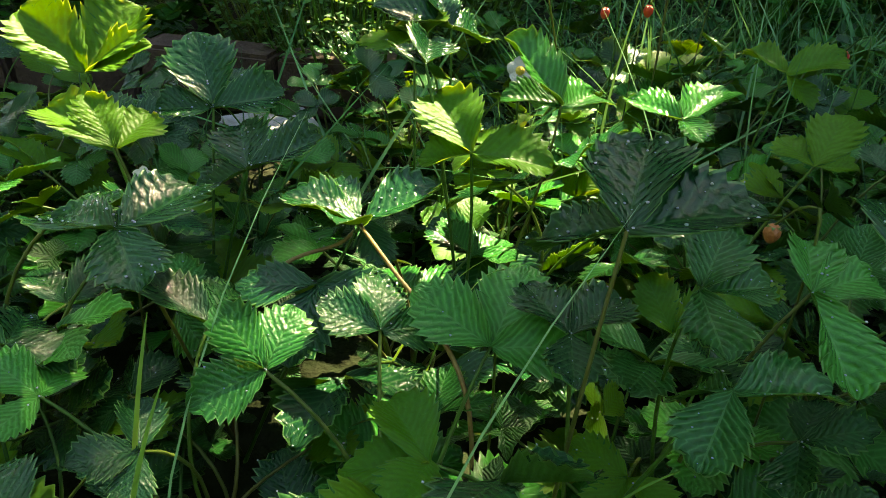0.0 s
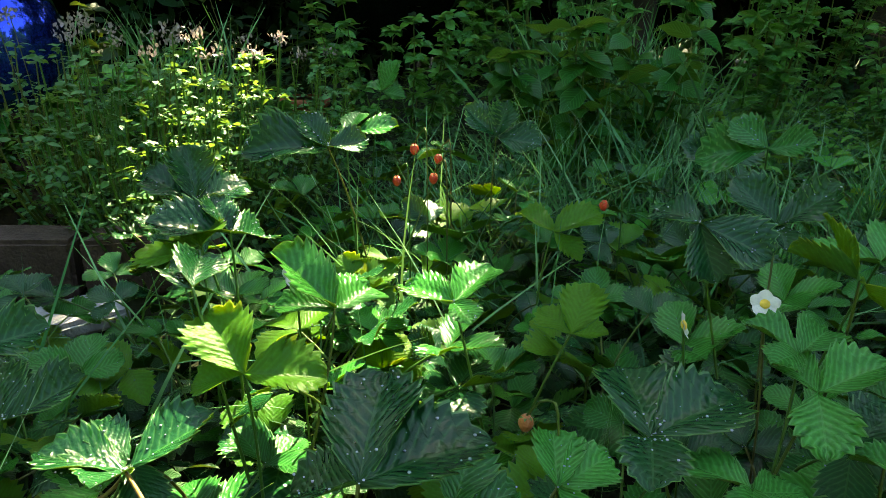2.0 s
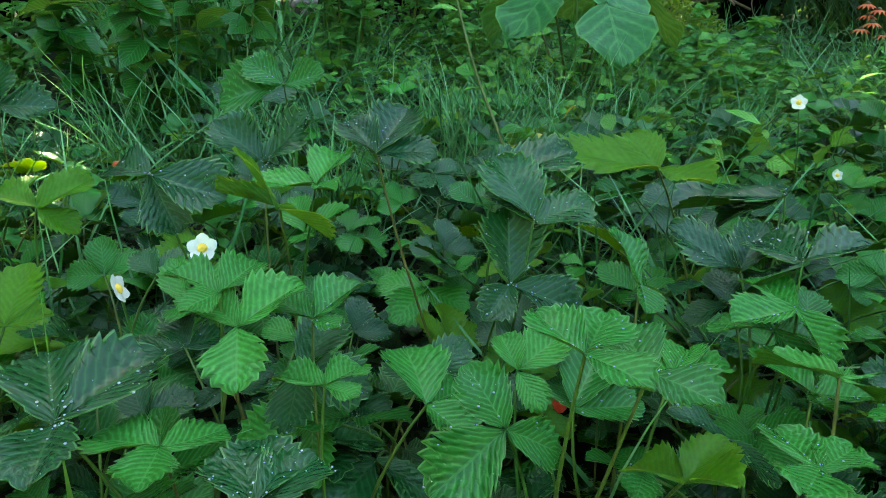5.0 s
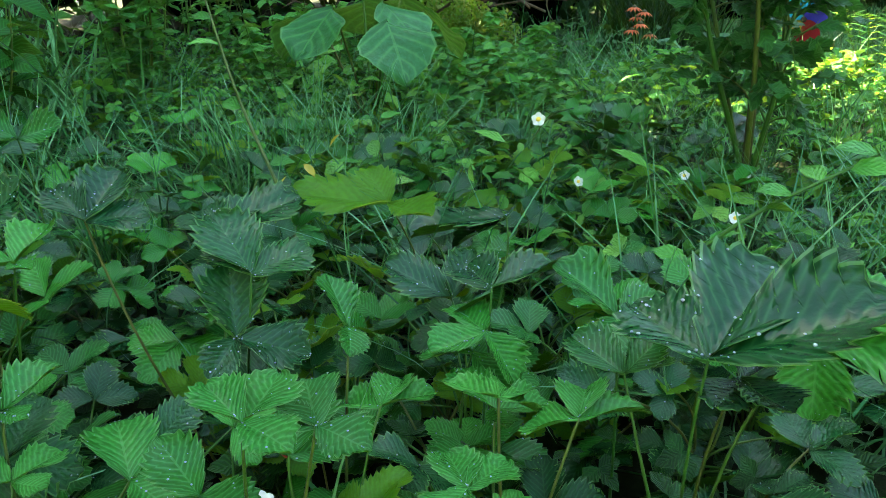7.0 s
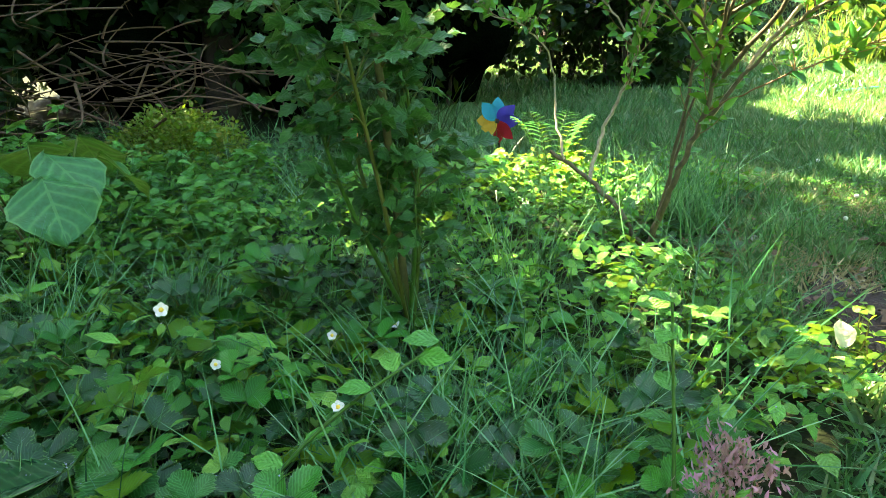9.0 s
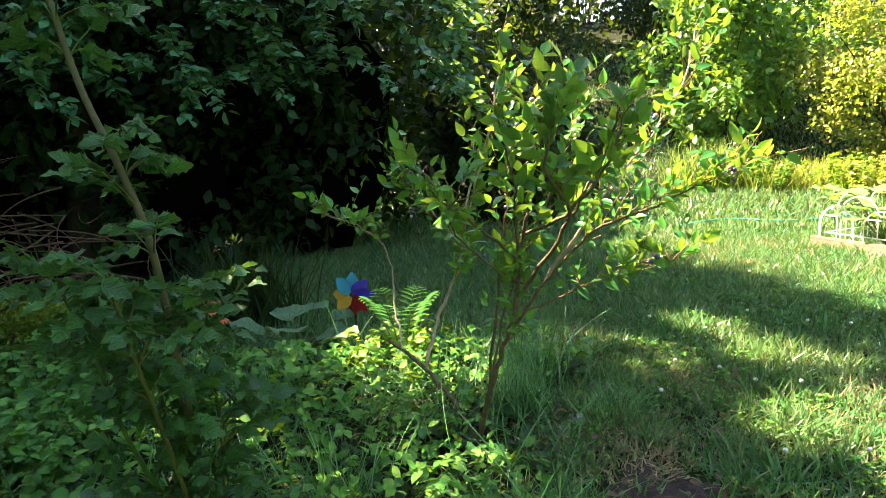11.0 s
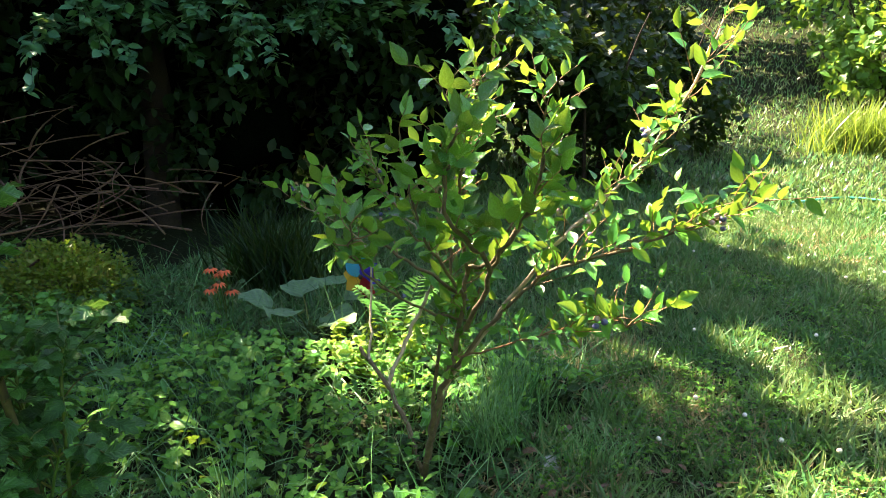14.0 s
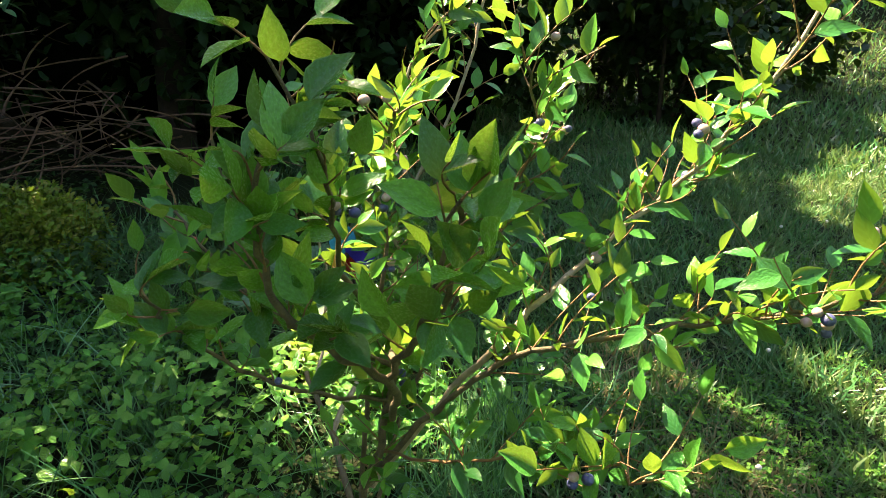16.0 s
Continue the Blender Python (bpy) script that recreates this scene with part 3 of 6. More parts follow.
hero_plant((-0.17, 0.64), [((-0.247, 0.614, 0.325), "d", ((-107, 27, 0.07), (124, 11, 0.07), (-164, 55, 0.07))), ((-0.146, 0.662, 0.316), "d", ((-79, 15, 0.082), (138, -12, 0.06), (-144, 45, 0.05))), ((-0.109, 0.638, 0.314), "y", ((-104, -17, 0.07), (179, 10, 0.05), (-130, 4, 0.05)))], "strawberry plant with dark glossy and green leaves")
hero_plant((-0.93, 0.9), [((-0.929, 0.901, 0.372), "b", ((91, 59, 0.075), (-162, 31, 0.05), (82, -7, 0.054)))], "strawberry plant with bright pleated leaves")
hero_plant((-0.51, 0.85), [((-0.575, 0.809, 0.343), "g", ((-160, 10, 0.06), (87, 14, 0.086), (153, 35, 0.06))), ((-0.424, 0.772, 0.352), "d", ((-84, 4, 0.118), (110, 2, 0.06), (-111, 52, 0.06))), ((-0.524, 0.968, 0.323), "d", ((-97, -21, 0.05), (109, -25, 0.06), (-179, 11, 0.05)))], "strawberry plant with dark glossy and green leaves")
hero_plant((0.01, 0.7), [((-0.001, 0.646, 0.315), "d", ((-147, 0, 0.05), (167, -31, 0.05), (-179, 6, 0.06))), ((0.054, 0.689, 0.26), "y", ((-146, 33, 0.072), (82, 3, 0.066), (-105, -18, 0.045))), ((-0.01, 0.765, 0.285), "b", ((-106, 46, 0.076), (147, -7, 0.065), (-96, 9, 0.053)))], "strawberry plant with broad green toothed leaves")
hero_plant((0.27, 0.76), [((0.316, 0.675, 0.189), "y", ((-96, -18, 0.05), (-149, 7, 0.05), (-23, 20, 0.04))), ((0.256, 0.768, 0.303), "d", ((164, 25, 0.078), (98, 16, 0.078), (-130, -28, 0.06))), ((0.232, 0.755, 0.218), "d", ((-148, 9, 0.05), (133, 6, 0.05), (-4, -8, 0.045))), ((0.279, 0.837, 0.222), "g", ((98, -10, 0.06), (-33, -26, 0.05), (-151, -38, 0.045)))], "strawberry plant with dark glossy and green leaves")
hero_plant((-0.02, 0.94), [((-0.044, 0.883, 0.269), "g", ((129, 17, 0.065), (-133, 0, 0.06), (15, -7, 0.04))), ((0.01, 0.987, 0.253), "y", ((137, 43, 0.06), (-155, 17, 0.045), (79, 11, 0.036)))], "strawberry plant with yellow-green young leaves")
hero_plant((-0.64, 1.08), [((-0.635, 1.083, 0.326), "d", ((-108, 39, 0.08), (71, -6, 0.084), (111, 69, 0.07)))], "strawberry plant with big dark wet leaves")
hero_plant((0.22, 0.86), [((0.228, 0.826, 0.253), "g", ((4, -16, 0.05), (150, 24, 0.05), (102, -3, 0.045))), ((0.209, 0.902, 0.245), "g", ((22, -37, 0.066), (166, 21, 0.045), (115, 4, 0.05)))], "strawberry plant with broad green toothed leaves")
hero_plant((-0.25, 1.06), [((-0.25, 1.06, 0.27), "y", ((-143, 16, 0.06), (94, 14, 0.07), (51, -39, 0.054)))], "strawberry plant with yellow-green young leaves")
hero_plant((0.17, 1.07), [((0.164, 0.993, 0.244), "d", ((171, 16, 0.085), (103, 15, 0.085), (-26, 2, 0.06))), ((0.219, 1.043, 0.232), "b", ((-144, 2, 0.055), (-33, 4, 0.05), (98, -20, 0.05))), ((0.168, 1.126, 0.272), "b", ((90, 25, 0.062), (-170, 17, 0.045), (-28, -19, 0.058))), ((0.142, 1.125, 0.292), "b", ((-151, 16, 0.05), (117, 12, 0.05), (-66, 11, 0.04)))], "strawberry plant with bright pleated leaves")
hero_plant((0.01, 1.22), [((-0.038, 1.136, 0.345), "d", ((51, -21, 0.075), (-159, 6, 0.06), (17, -61, 0.063))), ((0.108, 1.198, 0.338), "y", ((87, -38, 0.06), (-143, 13, 0.06), (-142, 50, 0.062))), ((0.063, 1.259, 0.333), "g", ((119, 24, 0.059), (-126, 2, 0.06), (0, 12, 0.035))), ((-0.11, 1.284, 0.314), "d", ((64, 39, 0.079), (-145, 37, 0.075), (-16, -23, 0.04)))], "strawberry plant with dark glossy and green leaves")
hero_plant((0.25, 1.16), [((0.302, 1.072, 0.224), "d", ((173, 1, 0.06), (112, -10, 0.06), (149, -4, 0.07))), ((0.233, 1.163, 0.236), "b", ((109, -3, 0.045), (-154, 0, 0.045), (26, -3, 0.03))), ((0.276, 1.227, 0.213), "g", ((156, 19, 0.07), (8, -5, 0.05), (106, -17, 0.055))), ((0.183, 1.183, 0.265), "g", ((101, 20, 0.055), (-156, 14, 0.05), (15, 14, 0.03)))], "strawberry plant with broad green toothed leaves")
hero_plant((-0.42, 1.45), [((-0.48, 1.45, 0.31), "d", ((-119, 14, 0.077), (78, 21, 0.07), (-131, 56, 0.065))), ((-0.362, 1.442, 0.353), "g", ((-119, -8, 0.105), (53, 12, 0.067), (-129, 36, 0.07)))], "strawberry plant with dark glossy and green leaves")
hero_plant((0.36, 1.28), [((0.347, 1.244, 0.225), "g", ((-98, -27, 0.071), (-175, 47, 0.054), (54, -27, 0.05))), ((0.401, 1.256, 0.309), "g", ((116, -6, 0.06), (172, 5, 0.05), (-1, 12, 0.05))), ((0.418, 1.303, 0.285), "g", ((145, 0, 0.06), (1, 8, 0.05), (-179, -19, 0.04))), ((0.286, 1.317, 0.212), "b", ((91, 16, 0.055), (159, 28, 0.04), (-5, -26, 0.04)))], "strawberry plant with bright pleated leaves")
hero_plant((0.15, 1.4), [((0.063, 1.33, 0.353), "d", ((109, 31, 0.07), (-180, 26, 0.06), (44, 9, 0.061))), ((0.117, 1.453, 0.31), "d", ((172, 25, 0.05), (64, 24, 0.09), (109, 25, 0.06))), ((0.206, 1.386, 0.241), "d", ((143, 51, 0.078), (41, -18, 0.075), (-72, -19, 0.05))), ((0.204, 1.416, 0.301), "d", ((79, 2, 0.068), (-174, 26, 0.06), (173, 38, 0.08)))], "strawberry plant with big dark wet leaves")
hero_plant((0.37, 1.37), [((0.332, 1.338, 0.19), "g", ((109, 29, 0.072), (50, -1, 0.058), (154, 14, 0.04))), ((0.372, 1.416, 0.213), "g", ((109, 5, 0.05), (-180, -20, 0.055), (63, 3, 0.055))), ((0.317, 1.437, 0.268), "g", ((159, 36, 0.06), (104, -31, 0.05), (-42, -6, 0.04))), ((0.452, 1.308, 0.215), "y", ((88, 16, 0.05), (172, -19, 0.05), (-14, 36, 0.05)))], "strawberry plant with broad green toothed leaves")
hero_plant((0.5, 1.43), [((0.514, 1.354, 0.242), "g", ((143, -13, 0.055), (87, -13, 0.05), (-79, 15, 0.05))), ((0.488, 1.434, 0.261), "b", ((178, -6, 0.06), (100, -22, 0.05), (58, -23, 0.04))), ((0.554, 1.444, 0.265), "g", ((-169, -32, 0.05), (58, -1, 0.06), (111, 0, 0.05))), ((0.462, 1.47, 0.215), "g", ((163, 18, 0.06), (58, -5, 0.055), (-43, 12, 0.04)))], "strawberry plant with broad green toothed leaves")
hero_plant((0.39, 1.54), [((0.408, 1.511, 0.235), "g", ((-177, -10, 0.06), (58, -14, 0.05), (-8, -36, 0.054))), ((0.42, 1.516, 0.26), "g", ((-125, -14, 0.057), (-6, -42, 0.056), (156, -6, 0.06))), ((0.403, 1.551, 0.287), "d", ((62, 11, 0.08), (176, -50, 0.07), (147, -2, 0.07))), ((0.343, 1.564, 0.252), "d", ((-157, 21, 0.08), (159, 12, 0.06), (100, 33, 0.06)))], "strawberry plant with dark glossy and green leaves")
hero_plant((0.63, 1.54), [((0.63, 1.485, 0.325), "d", ((78, 23, 0.115), (21, 28, 0.123), (155, 4, 0.08))), ((0.645, 1.527, 0.29), "d", ((-93, 1, 0.05), (-41, 10, 0.06), (82, -6, 0.05))), ((0.559, 1.516, 0.267), "g", ((164, 9, 0.06), (70, -5, 0.05), (59, 43, 0.05))), ((0.681, 1.624, 0.296), "g", ((31, 43, 0.073), (1, 4, 0.098), (-74, -53, 0.07)))], "strawberry plant with bright pleated leaves")
hero_plant((0.24, 1.7), [((0.191, 1.639, 0.305), "y", ((160, 31, 0.07), (-141, 10, 0.121), (-7, 3, 0.075))), ((0.289, 1.758, 0.274), "d", ((-139, -32, 0.083), (132, -19, 0.06), (-143, -16, 0.129)))], "strawberry plant with yellow-green young leaves")
hero_plant((0.52, 1.6), [((0.515, 1.6, 0.27), "g", ((-172, 40, 0.077), (70, 4, 0.06), (-74, -17, 0.05)))], "strawberry plant with yellow-green young leaves")


def template_plant(seed, leaves, reach, height, young):
    r = random.Random(seed)
    plant = empty("strawberry_plant", pose(0, 0, -50), "low strawberry plant with toothed green leaves", "strawberry plant", "strawberry plants in the bed")
    drops = []
    for i in range(leaves):
        a = i * 2.4 + r.uniform(-0.5, 0.5)
        d = reach * r.uniform(0.25, 1.0)
        place = (math.cos(a) * d, math.sin(a) * d, height * r.uniform(0.15, 1.0))
        mesh = r.choice(SIDE_YOUNG) if r.random() < young else r.choice(SIDE_MESH)
        turn = (r.uniform(-20, 48), r.uniform(-30, 30), math.degrees(a) - 90 + r.uniform(-40, 40))
        size = r.uniform(0.044, 0.07)
        m = pose(*place, *turn) @ Matrix.Scale(size * 0.95, 4)
        for _ in range(9):
            spot = m @ (mesh.vertices[r.randrange(len(mesh.vertices) // 2)].co + Vector((0, 0, 0.012)))
            k = ball(r.choice((0.0004, 0.0006, 0.0009)), 3, 5, 0.7)
            drops.append((k[0] + np.array(spot), k[1], k[2]))
        leaf_on_stalk(plant, place, turn, size, mesh)
    tagged(part("dew", join(drops), DEW, plant, "clear dew drops"), "", "", "", "stuff")
    return plant


TEMPLATES = [template_plant(s, 11 + s % 3, 0.12, 0.18 + 0.02 * (s % 3), 0.10 + 0.12 * (s % 2)) for s in range(7)]


def copy_scaled(ob, m, s):
    c = copy_thing(ob, m)
    c.scale = (s, s, s)
    return c


def scatter_bed():
    spots = []
    tries = 0
    while len(spots) < 205 and tries < 30000:
        tries += 1
        x, y = rng.uniform(-1.35, 1.1), rng.uniform(-0.1, 2.75)
        if (y > 2.3 and rng.random() < 0.6) or (x < -0.42 and y < 0.5) or ((x - 0.82) ** 2 + (y - 1.82) ** 2 < 0.03):
            continue
        gap = 0.108 if x > -0.62 else 0.19
        if all((x - a) ** 2 + (y - b) ** 2 > gap**2 for a, b in spots):
            spots.append((x, y))
    for i, (x, y) in enumerate(spots):
        under = 0.3 < x and y < 1.35
        copy_scaled(TEMPLATES[i % 7], pose(x, y, 0, 0, 0, rng.uniform(0, 360)), rng.uniform(0.85, 1.1) * (0.85 if under else 1.0))


scatter_bed()
for t in TEMPLATES:
    for o in (*t.children_recursive, t):
        bpy.data.objects.remove(o)


# ---- blueberry bush ----
def blueberry_bush():
    bush = empty("blueberry_bush", pose(0.87, 3.47, 0), "open blueberry bush with green leaves and ripening berries", "blueberry bush")
    o = np.array([0.87, 3.47, 0])
    limbs = [
        (BARK, 0.011, 0.006, [(0.87, 3.47, 0), (0.93, 3.40, 0.22), (0.98, 3.36, 0.38), (1.03, 3.37, 0.55), (1.05, 3.40, 0.76)]),
        (BARK, 0.006, 0.003, [(1.05, 3.40, 0.76), (1.19, 3.18, 0.85), (1.28, 3.16, 0.98), (1.33, 3.10, 1.12)]),
        (BARK, 0.006, 0.0025, [(1.0, 3.36, 0.45), (1.16, 3.37, 0.66), (1.27, 3.38, 0.77), (1.46, 3.44, 0.84), (1.62, 3.42, 0.92), (1.76, 3.5, 0.97)]),
        (PALE_BARK, 0.007, 0.0025, [(0.98, 3.38, 0.40), (1.14, 3.42, 0.64), (1.27, 3.45, 0.82), (1.36, 3.67, 0.92), (1.46, 3.67, 1.04), (1.55, 3.62, 1.19), (1.62, 3.8, 1.38)]),
        (BARK, 0.010, 0.007, [(0.87, 3.47, 0.03), (0.76, 3.57, 0.15), (0.64, 3.66, 0.23), (0.50, 3.74, 0.30)]),
        (PALE_BARK, 0.008, 0.003, [(0.66, 3.65, 0.22), (0.68, 3.78, 0.36), (0.74, 3.82, 0.5), (0.79, 3.80, 0.65), (0.80, 3.78, 0.78), (0.9, 3.92, 1.1), (0.94, 3.97, 1.42)]),
        (PALE_BARK, 0.005, 0.002, [(0.56, 3.70, 0.27), (0.5, 3.84, 0.42), (0.47, 3.88, 0.62), (0.38, 3.80, 0.74), (0.25, 3.80, 0.79)]),
        (BARK, 0.006, 0.0025, [(0.93, 3.42, 0.2), (0.96, 3.40, 0.5), (1.0, 3.42, 0.8), (1.02, 3.43, 1.02), (1.12, 3.3, 1.15)]),
        (BARK, 0.005, 0.002, [(1.04, 3.39, 0.68), (1.05, 3.22, 0.82), (1.06, 3.08, 0.95), (1.02, 3.08, 1.14)]),
        (PALE_BARK, 0.004, 0.002, [(0.79, 3.80, 0.66), (0.70, 3.76, 0.78), (0.62, 3.74, 0.9), (0.66, 3.6, 1.02)]),
        (BARK, 0.005, 0.002, [(0.90, 3.46, 0.1), (0.97, 3.5, 0.45), (1.1, 3.55, 0.8), (1.2, 3.6, 1.05), (1.22, 3.5, 1.2)]),
        (BARK, 0.005, 0.002, [(1.04, 3.39, 0.68), (0.92, 3.25, 0.82), (0.84, 3.2, 0.92), (0.78, 3.2, 1.0)]),
        (BARK, 0.005, 0.002, [(1.05, 3.40, 0.74), (1.1, 3.2, 0.95), (1.15, 3.12, 1.12), (1.12, 3.08, 1.24)]),
        (PALE_BARK, 0.004, 0.002, [(0.79, 3.80, 0.68), (0.88, 3.6, 0.9), (0.95, 3.55, 1.1), (0.97, 3.7, 1.24)]),
        (BARK, 0.004, 0.002, [(1.05, 3.40, 0.6), (0.95, 3.2, 0.72), (0.88, 3.1, 0.85), (0.93, 3.02, 0.95)]),
        (BARK, 0.007, 0.0025, [(1.06, 3.36, 0.6), (1.2, 3.15, 0.84), (1.15, 3.04, 0.97), (1.16, 3.0, 1.08), (1.19, 2.98, 1.17)]),
        (BARK, 0.005, 0.002, [(1.2, 3.15, 0.84), (1.3, 3.08, 1.0), (1.35, 3.06, 1.13)]),
        (TWIG, 0.003, 0.0015, [(1.02, 3.37, 0.5), (1.2, 3.30, 0.60), (1.4, 3.34, 0.68), (1.5, 3.28, 0.70)]),
    ]
    tips, dirs_ = [], []
    for mat, r0, r1, pts in limbs:
        line = spline(pts, 6)
        line = line + rng.normal(0, 0.003, line.shape)
        part("branch", tube(line - o, np.linspace(r0, r1, len(line)), 7), mat, bush)
        for k in range(len(line) // 3, len(line)):
            if line[k, 2] > (0.42 if line[k, 0] > 0.72 else 0.66):
                tips.append(line[k]), dirs_.append(line[min(k + 1, len(line) - 1)] - line[k - 1])
    tips, dirs_ = np.array(tips), np.array(dirs_)
    twig_lines, leaf_at, leaf_dir, leaf_up = [], [], [], []
    for p, d in zip(tips, dirs_):
        for _ in range(1 if p[1] < 3.25 else 2):
            d1 = d / (np.linalg.norm(d) + 1e-9) * 0.5 + any_dir(1)[0] * np.array([1, 1, 0.5]) + np.array([0, 0, 0.45])
            d1 /= np.linalg.norm(d1)
            ln = rng.uniform(0.06, 0.15) * (0.6 if p[1] < 3.25 else 1.0)
            line = bent(p, p + d1 * ln, any_dir(1)[0] * 0.012, 6)
            twig_lines.append(line)
            for q in range(1, 6):
                if rng.random() < 0.2:
                    continue
                side = np.cross(d1, any_dir(1)[0])
                side /= np.linalg.norm(side) + 1e-9
                leaf_at.append(line[q])
                leaf_dir.append(d1 * 0.55 + side * (0.95 if q < 5 else 0.2) + np.array([0, 0, 0.1]))
                leaf_up.append(np.array([0, -0.2, 0.8]) + any_dir(1)[0] * 0.8)
    part("twigs", join([tube(l - o, np.linspace(0.0016, 0.0008, len(l)), 4) for l in twig_lines]), TWIG, bush, "thin reddish twigs")["kind"] = "stuff"
    leaf_at, leaf_dir, leaf_up = map(np.array, (leaf_at, leaf_dir, leaf_up))
    n = len(leaf_at)
    size = np.where(leaf_at[:, 1] < 3.2, rng.uniform(0.042, 0.068, n), rng.uniform(0.028, 0.06, n))
    order = np.argsort(leaf_at[:, 1] - 0.35 * leaf_at[:, 0])
    near, rest = order[:300], order[300:]
    meshes = [quick_mesh("leaf", *blade(10, 4, 1.0, w, lance, f, c, 0.02, 4, 0.002), (BLUEB,)) for w, f, c in ((0.56, 0.4, 0.12), (0.48, 0.2, 0.25), (0.6, 0.6, 0.05), (0.52, 0.3, -0.1))]
    for i in near:
        y = Vector(leaf_dir[i]).normalized()
        z = Vector(leaf_up[i])
        z = (z - z.dot(y) * y).normalized()
        m = Matrix((y.cross(z), y, z)).transposed().to_4x4()
        ob = new("leaf", meshes[i % 4])
        ob.parent = bush
        ob.matrix_basis = Matrix.Translation(Vector(leaf_at[i] - o)) @ m @ Matrix.Scale(size[i], 4)
    piece = cloud(blade(6, 2, 1.0, 0.48, lance, 0.35, 0.12), leaf_at[rest] - o, leaf_dir[rest], leaf_up[rest], size[rest])
    tagged(part("foliage", piece, BLUEB_I, bush), "", "", "", "stuff")
    fruit = [quick_mesh("berry", *ball(0.0075, 7, 12, 0.88), (m,)) for m in (BLUE_FRUIT, PINK_FRUIT)]
    for k in range(34):
        i = order[int(rng.integers(120, n))]
        for _ in range(int(rng.integers(1, 4))):
            ob = new("berry", fruit[0 if rng.random() < 0.6 else 1])
            ob.parent = bush
            ob.matrix_basis = Matrix.Translation(Vector(leaf_at[i] - o + rng.normal(0, 0.009, 3) + (0, 0, -0.012))) @ Matrix.Scale(rng.uniform(0.8, 1.2), 4)


blueberry_bush()


# ---- trees and hedge ----
# Spots (x, y, z, radius) that tree crowns are holed for, to let sun through.
SUN_GAPS = [(0.0, 0.34, 0.31, 0.07), (-0.03, 0.75, 0.27, 0.10), (0.10, 0.60, 0.24, 0.03), (-0.82, 0.55, 0.42, 0.1), (0.40, 4.1, 0.2, 0.2), (1.1, 2.58, 0.1, 0.05), (1.58, 3.6, 1.15, 0.3),
            (1.5, 3.4, 0.9, 0.16), (1.2, 4.6, 0.0, 0.14), (2.2, 3.75, 0.0, 0.22), (2.6, 3.8, 0.0, 0.3), (2.9, 3.4, 0.0, 0.36), (1.9, 4.9, 0.0, 0.14), (2.7, 7.1, 0.0, 0.9), (3.3, 7.8, 0.0, 1.2), (3.4, 5.6, 0.0, 0.5),
            (0.9, 3.1, 0.1, 0.1), (1.28, 3.35, 1.0, 0.20), (0.45, 4.05, 0.25, 0.28), (1.35, 2.7, 0.1, 0.03), (1.45, 2.85, 0.1, 0.0), (1.1, 4.68, 0.0, 0.1), (-0.02, 0.80, 0.26, 0.05), (-0.18, 0.80, 0.27, 0.12),
            (-0.93, 0.55, 0.38, 0.1), (-0.9, 1.2, 0.3, 0.03), (2.2, 4.4, 0.0, 0.2), (5.5, 12.5, 1.0, 2.2), (4.5, 11.0, 0.0, 1.6), (3.6, 9.5, 0.0, 1.2)]


gap_dice = random.Random(11)
for k in range(9):
    SUN_GAPS.append((gap_dice.uniform(-0.6, 0.02), gap_dice.uniform(0.6, 1.0), 0.27, gap_dice.uniform(0.0, 0.03)))
for k in range(8):
    SUN_GAPS.append((gap_dice.uniform(-0.6, 0.3), gap_dice.uniform(2.6, 3.8), 0.2, 0.0))
for k in range(9):
    SUN_GAPS.append((gap_dice.uniform(0.25, 0.95), gap_dice.uniform(2.9, 3.7), 0.15, gap_dice.uniform(0.0, 0.04)))
for k in range(9):
    SUN_GAPS.append((gap_dice.uniform(1.3, 2.4), gap_dice.uniform(3.0, 4.6), 0.0, gap_dice.uniform(0.0, 0.06)))
for k in range(14):
    SUN_GAPS.append((gap_dice.uniform(0.75, 1.6), gap_dice.uniform(3.0, 3.9), gap_dice.uniform(0.6, 1.25), gap_dice.uniform(0.0, 0.03)))


def clear_of_gaps(p):
    keep = np.ones(len(p), bool)
    s = np.array(SUN_TO)
    for x, y, z, r in SUN_GAPS:
        d = p - np.array([x, y, z])
        off = d - (d @ s)[:, None] * s
        keep &= (off**2).sum(1) > (r + 0.08) ** 2
    return keep


def crown_points(n, cx, cy, cz, rx, ry, rz, clumps=60):
    """Leaf places in clumps over an uneven crown."""
    c = any_dir(clumps) * rng.uniform(0.3, 1.12, (clumps, 1)) * (rx, ry, rz) + (cx, cy, cz)
    k = rng.integers(clumps, size=n)
    return c[k] + any_dir(n) * rng.uniform(0, 1, (n, 1)) ** 0.5 * np.array([rx, ry, rz]) * 0.29


